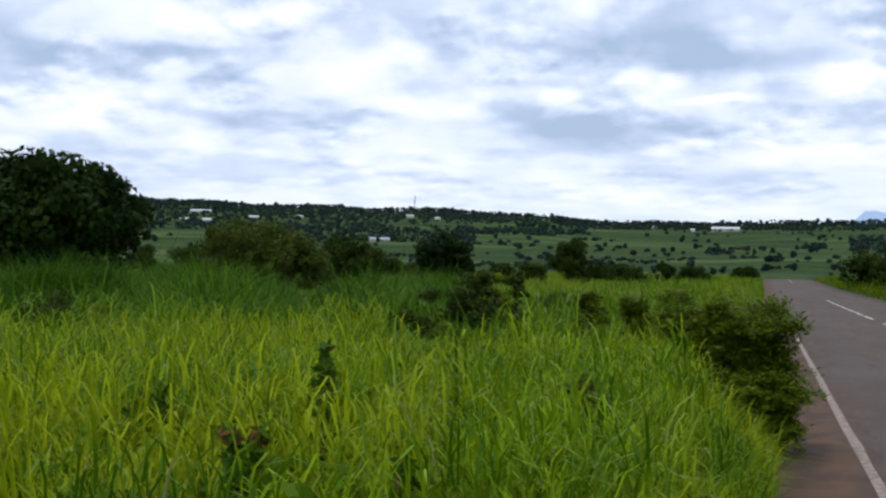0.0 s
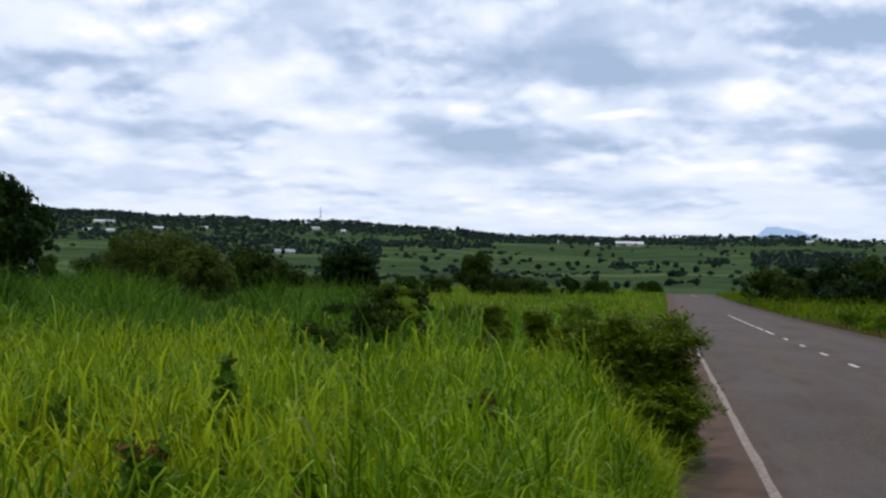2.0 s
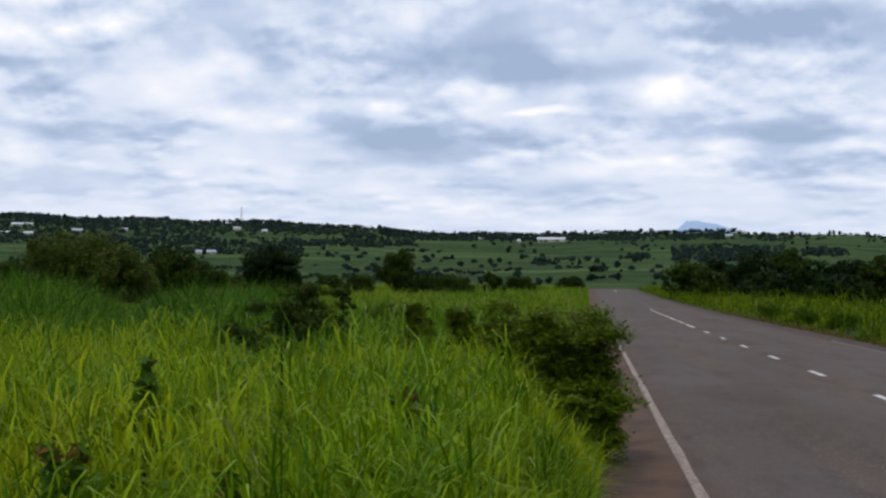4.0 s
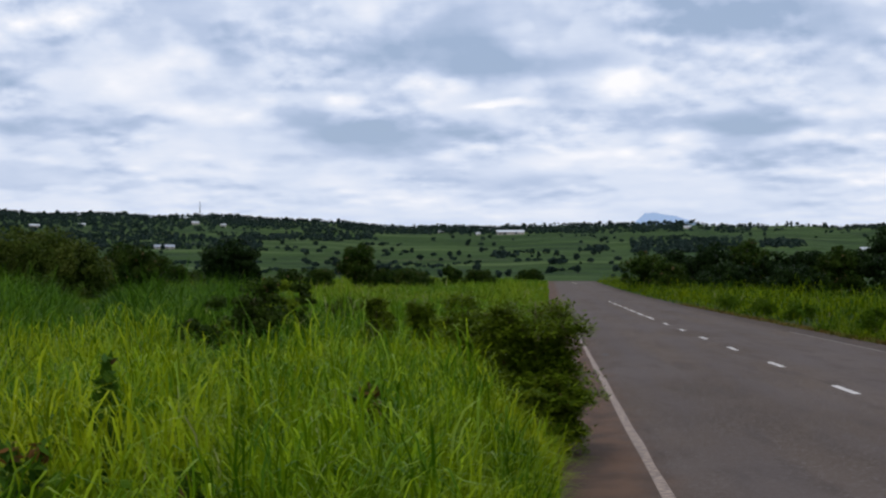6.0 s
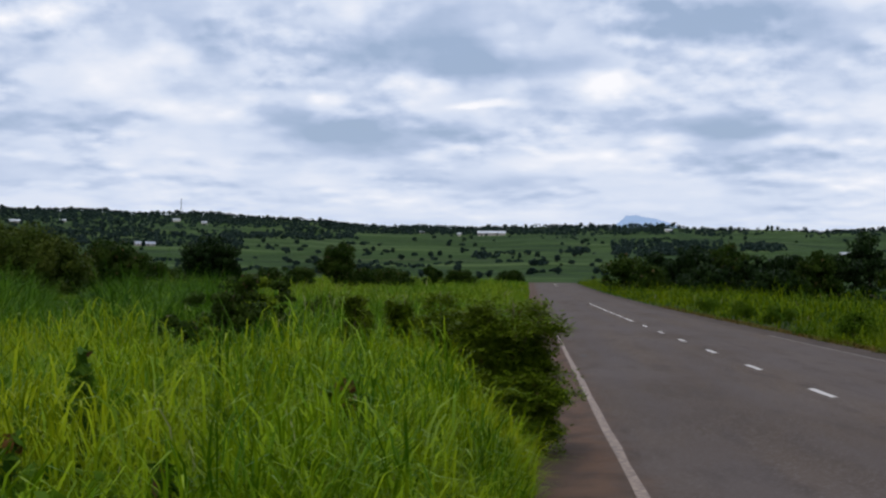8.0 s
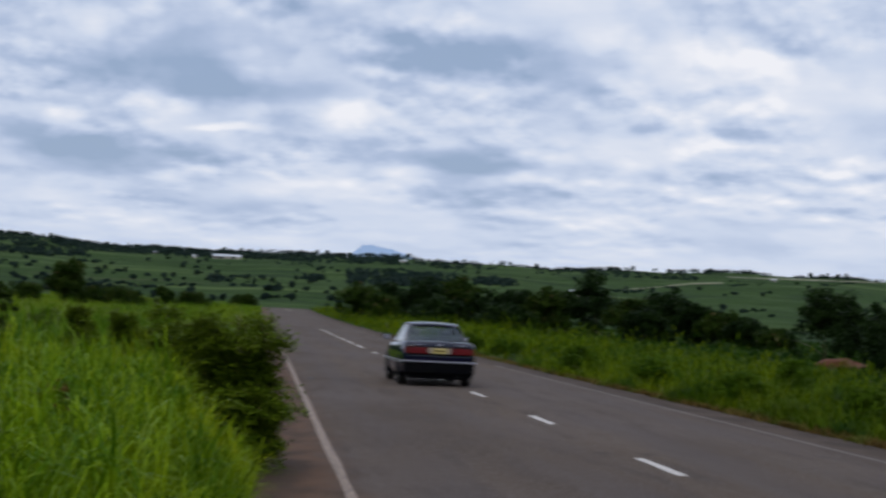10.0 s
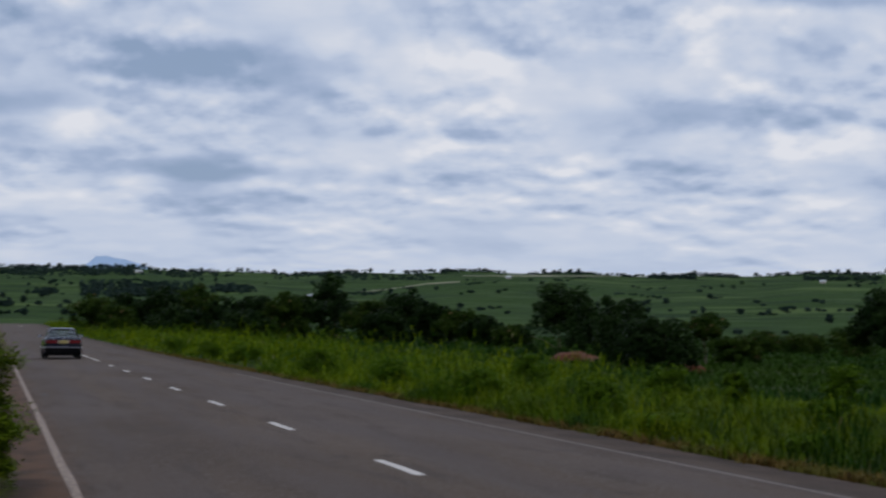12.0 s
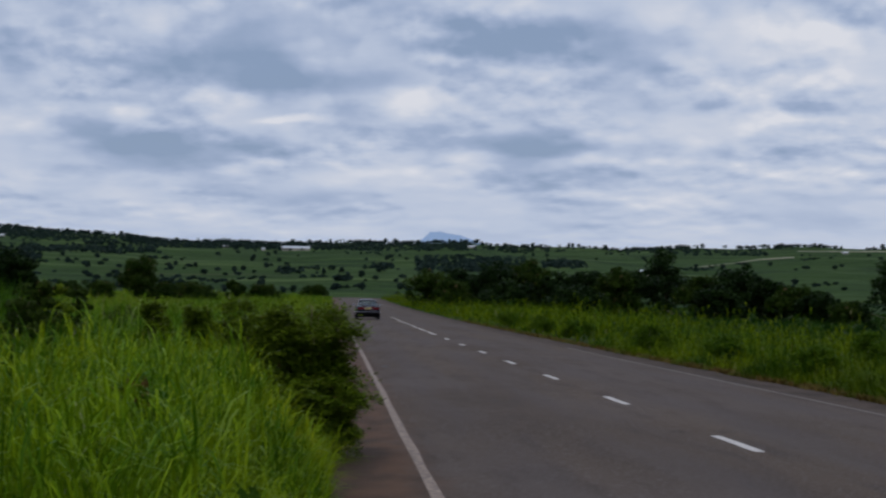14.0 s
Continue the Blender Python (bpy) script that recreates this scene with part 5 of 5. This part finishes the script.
    for s in (-1, 1):
        part("tail_lamp", soft_box(min(s * 0.27, s * 0.67), max(s * 0.27, s * 0.67), -0.012, 0.06, 0.735, 0.875, 0.012), LAMP_RED, car, "red tail lamp")
        part("turn_lamp", soft_box(min(s * 0.67, s * 0.79), max(s * 0.67, s * 0.79), 0.0, 0.12, 0.735, 0.875, 0.012), LAMP_ORANGE, car, "orange turn lamp")
        part("boot_badge", soft_box(min(s * 0.36, s * 0.6), max(s * 0.36, s * 0.6), 0.02, 0.055, 0.925, 0.94, 0.004), CHROME, car, "small bright badge bar")
        part("headlamp", soft_box(min(s * 0.42, s * 0.72), max(s * 0.42, s * 0.72), 4.5, 4.61, 0.56, 0.66, 0.015), LAMP_CLEAR, car, "clear head lamp")
        mirror = part("wing_mirror", soft_box(min(s * 0.84, s * 1.04), max(s * 0.84, s * 1.04), 2.93, 3.03, 0.98, 1.11, 0.03), PAINT, car)
        part("mirror_glass", soft_box(min(s * 0.865, s * 1.02), max(s * 0.865, s * 1.02), 2.918, 2.932, 0.995, 1.095, 0.005), CHROME, mirror, "bright mirror glass")
        part("arch_shade", tube_disc(s, 0.98), TRIM, car)
        part("arch_shade", tube_disc(s, 3.68), TRIM, car)
    part("boot_badge", soft_box(-0.06, 0.06, 0.012, 0.05, 0.915, 0.955, 0.008), CHROME, car, "small round bright badge")
    panel = part("plate_panel", soft_box(-0.265, 0.265, -0.008, 0.05, 0.74, 0.87, 0.01), PLATE_FRAME, car, "pale panel round the number plate")
    plate = part("number_plate", soft_box(-0.17, 0.17, -0.022, -0.004, 0.745, 0.865, 0.004), PLATE, panel, "yellow number plate")
    for x0, x1 in ((-0.13, -0.06), (-0.045, 0.02), (0.035, 0.13)):
        bar = part("plate_bar", soft_box(x0, x1, -0.026, -0.021, 0.79, 0.82, 0.001), TRIM, panel, "dark bar on the plate")
    part("exhaust_pipe", tube([(0.42, 0.5, 0.24), (0.42, -0.03, 0.23)], [0.022, 0.024], 10), RUBBER, car)
    wheels = [build_wheel(car, x, y) for x in (-0.745, 0.745) for y in (0.98, 3.68)]
    car.scale = (0.95, 0.95, 0.95)
    return car, wheels


def tube_disc(s, y):
    """A solid black half round, put in for the shade inside a wheel arch."""
    bm = bmesh.new()
    n = 16
    pts = [(0.37 * math.cos(math.pi * k / n), 0.37 * math.sin(math.pi * k / n)) for k in range(n + 1)] + [(-0.37, -0.12), (0.37, -0.12)]
    x0, x1 = s * 0.62, s * 0.853
    a = [bm.verts.new((x0, y + p, 0.31 + q)) for p, q in pts]
    b = [bm.verts.new((x1, y + p, 0.31 + q)) for p, q in pts]
    m = len(pts)
    bm.faces.new(a)
    bm.faces.new(b[::-1])
    for i in range(m):
        bm.faces.new((a[i], b[i], b[(i + 1) % m], a[(i + 1) % m]))
    bmesh.ops.recalc_face_normals(bm, faces=bm.faces)
    return bm


CAR, WHEELS = build_car()
# seconds, place across and along the road: it swings out past the camera and back into its lane
CAR_ROWS = ((0.0, 2.6, -160.4), (5.0, 3.0, -60.9), (6.3, 3.6, -35.0), (7.2, 4.4, -17.4), (8.2, 4.5, 2.0), (9.3, 4.16, 22.8), (9.5, 4.07, 26.7), (10.0, 3.86, 37.5), (10.5, 3.66, 47.8),
            (11.0, 3.40, 58.0), (11.5, 3.2, 68.3), (12.0, 3.05, 78.2), (12.5, 2.92, 88.2), (13.0, 2.72, 98.1), (13.5, 2.54, 108.0), (14.0, 2.38, 118.0))


def motions():
    rows = []
    for i, (t, x, y) in enumerate(CAR_ROWS):
        a, b = CAR_ROWS[max(0, i - 1)], CAR_ROWS[min(len(CAR_ROWS) - 1, i + 1)]
        heading = -math.degrees(math.atan2(b[1] - a[1], b[2] - a[2]))
        climb = math.degrees(math.atan2(float(road_z(y + 4)) - float(road_z(y)), 4))
        crown = 0.05 * (1 - min(1, abs(x - LINE_C) / 3.4))
        rows.append((t, pose(x, y, float(road_z(y)) + crown, climb, 0, heading)))
    walk(CAR, rows)
    # the wheels' five spokes come round by fifths: 50 degrees past a fifth from one step to the next
    for w in WHEELS:
        p = w.matrix_basis.translation.copy()
        walk(w, [(k / FPS, pose(p.x, p.y, p.z, -50.0 * k, 0, 0)) for k in range(421)])


motions()
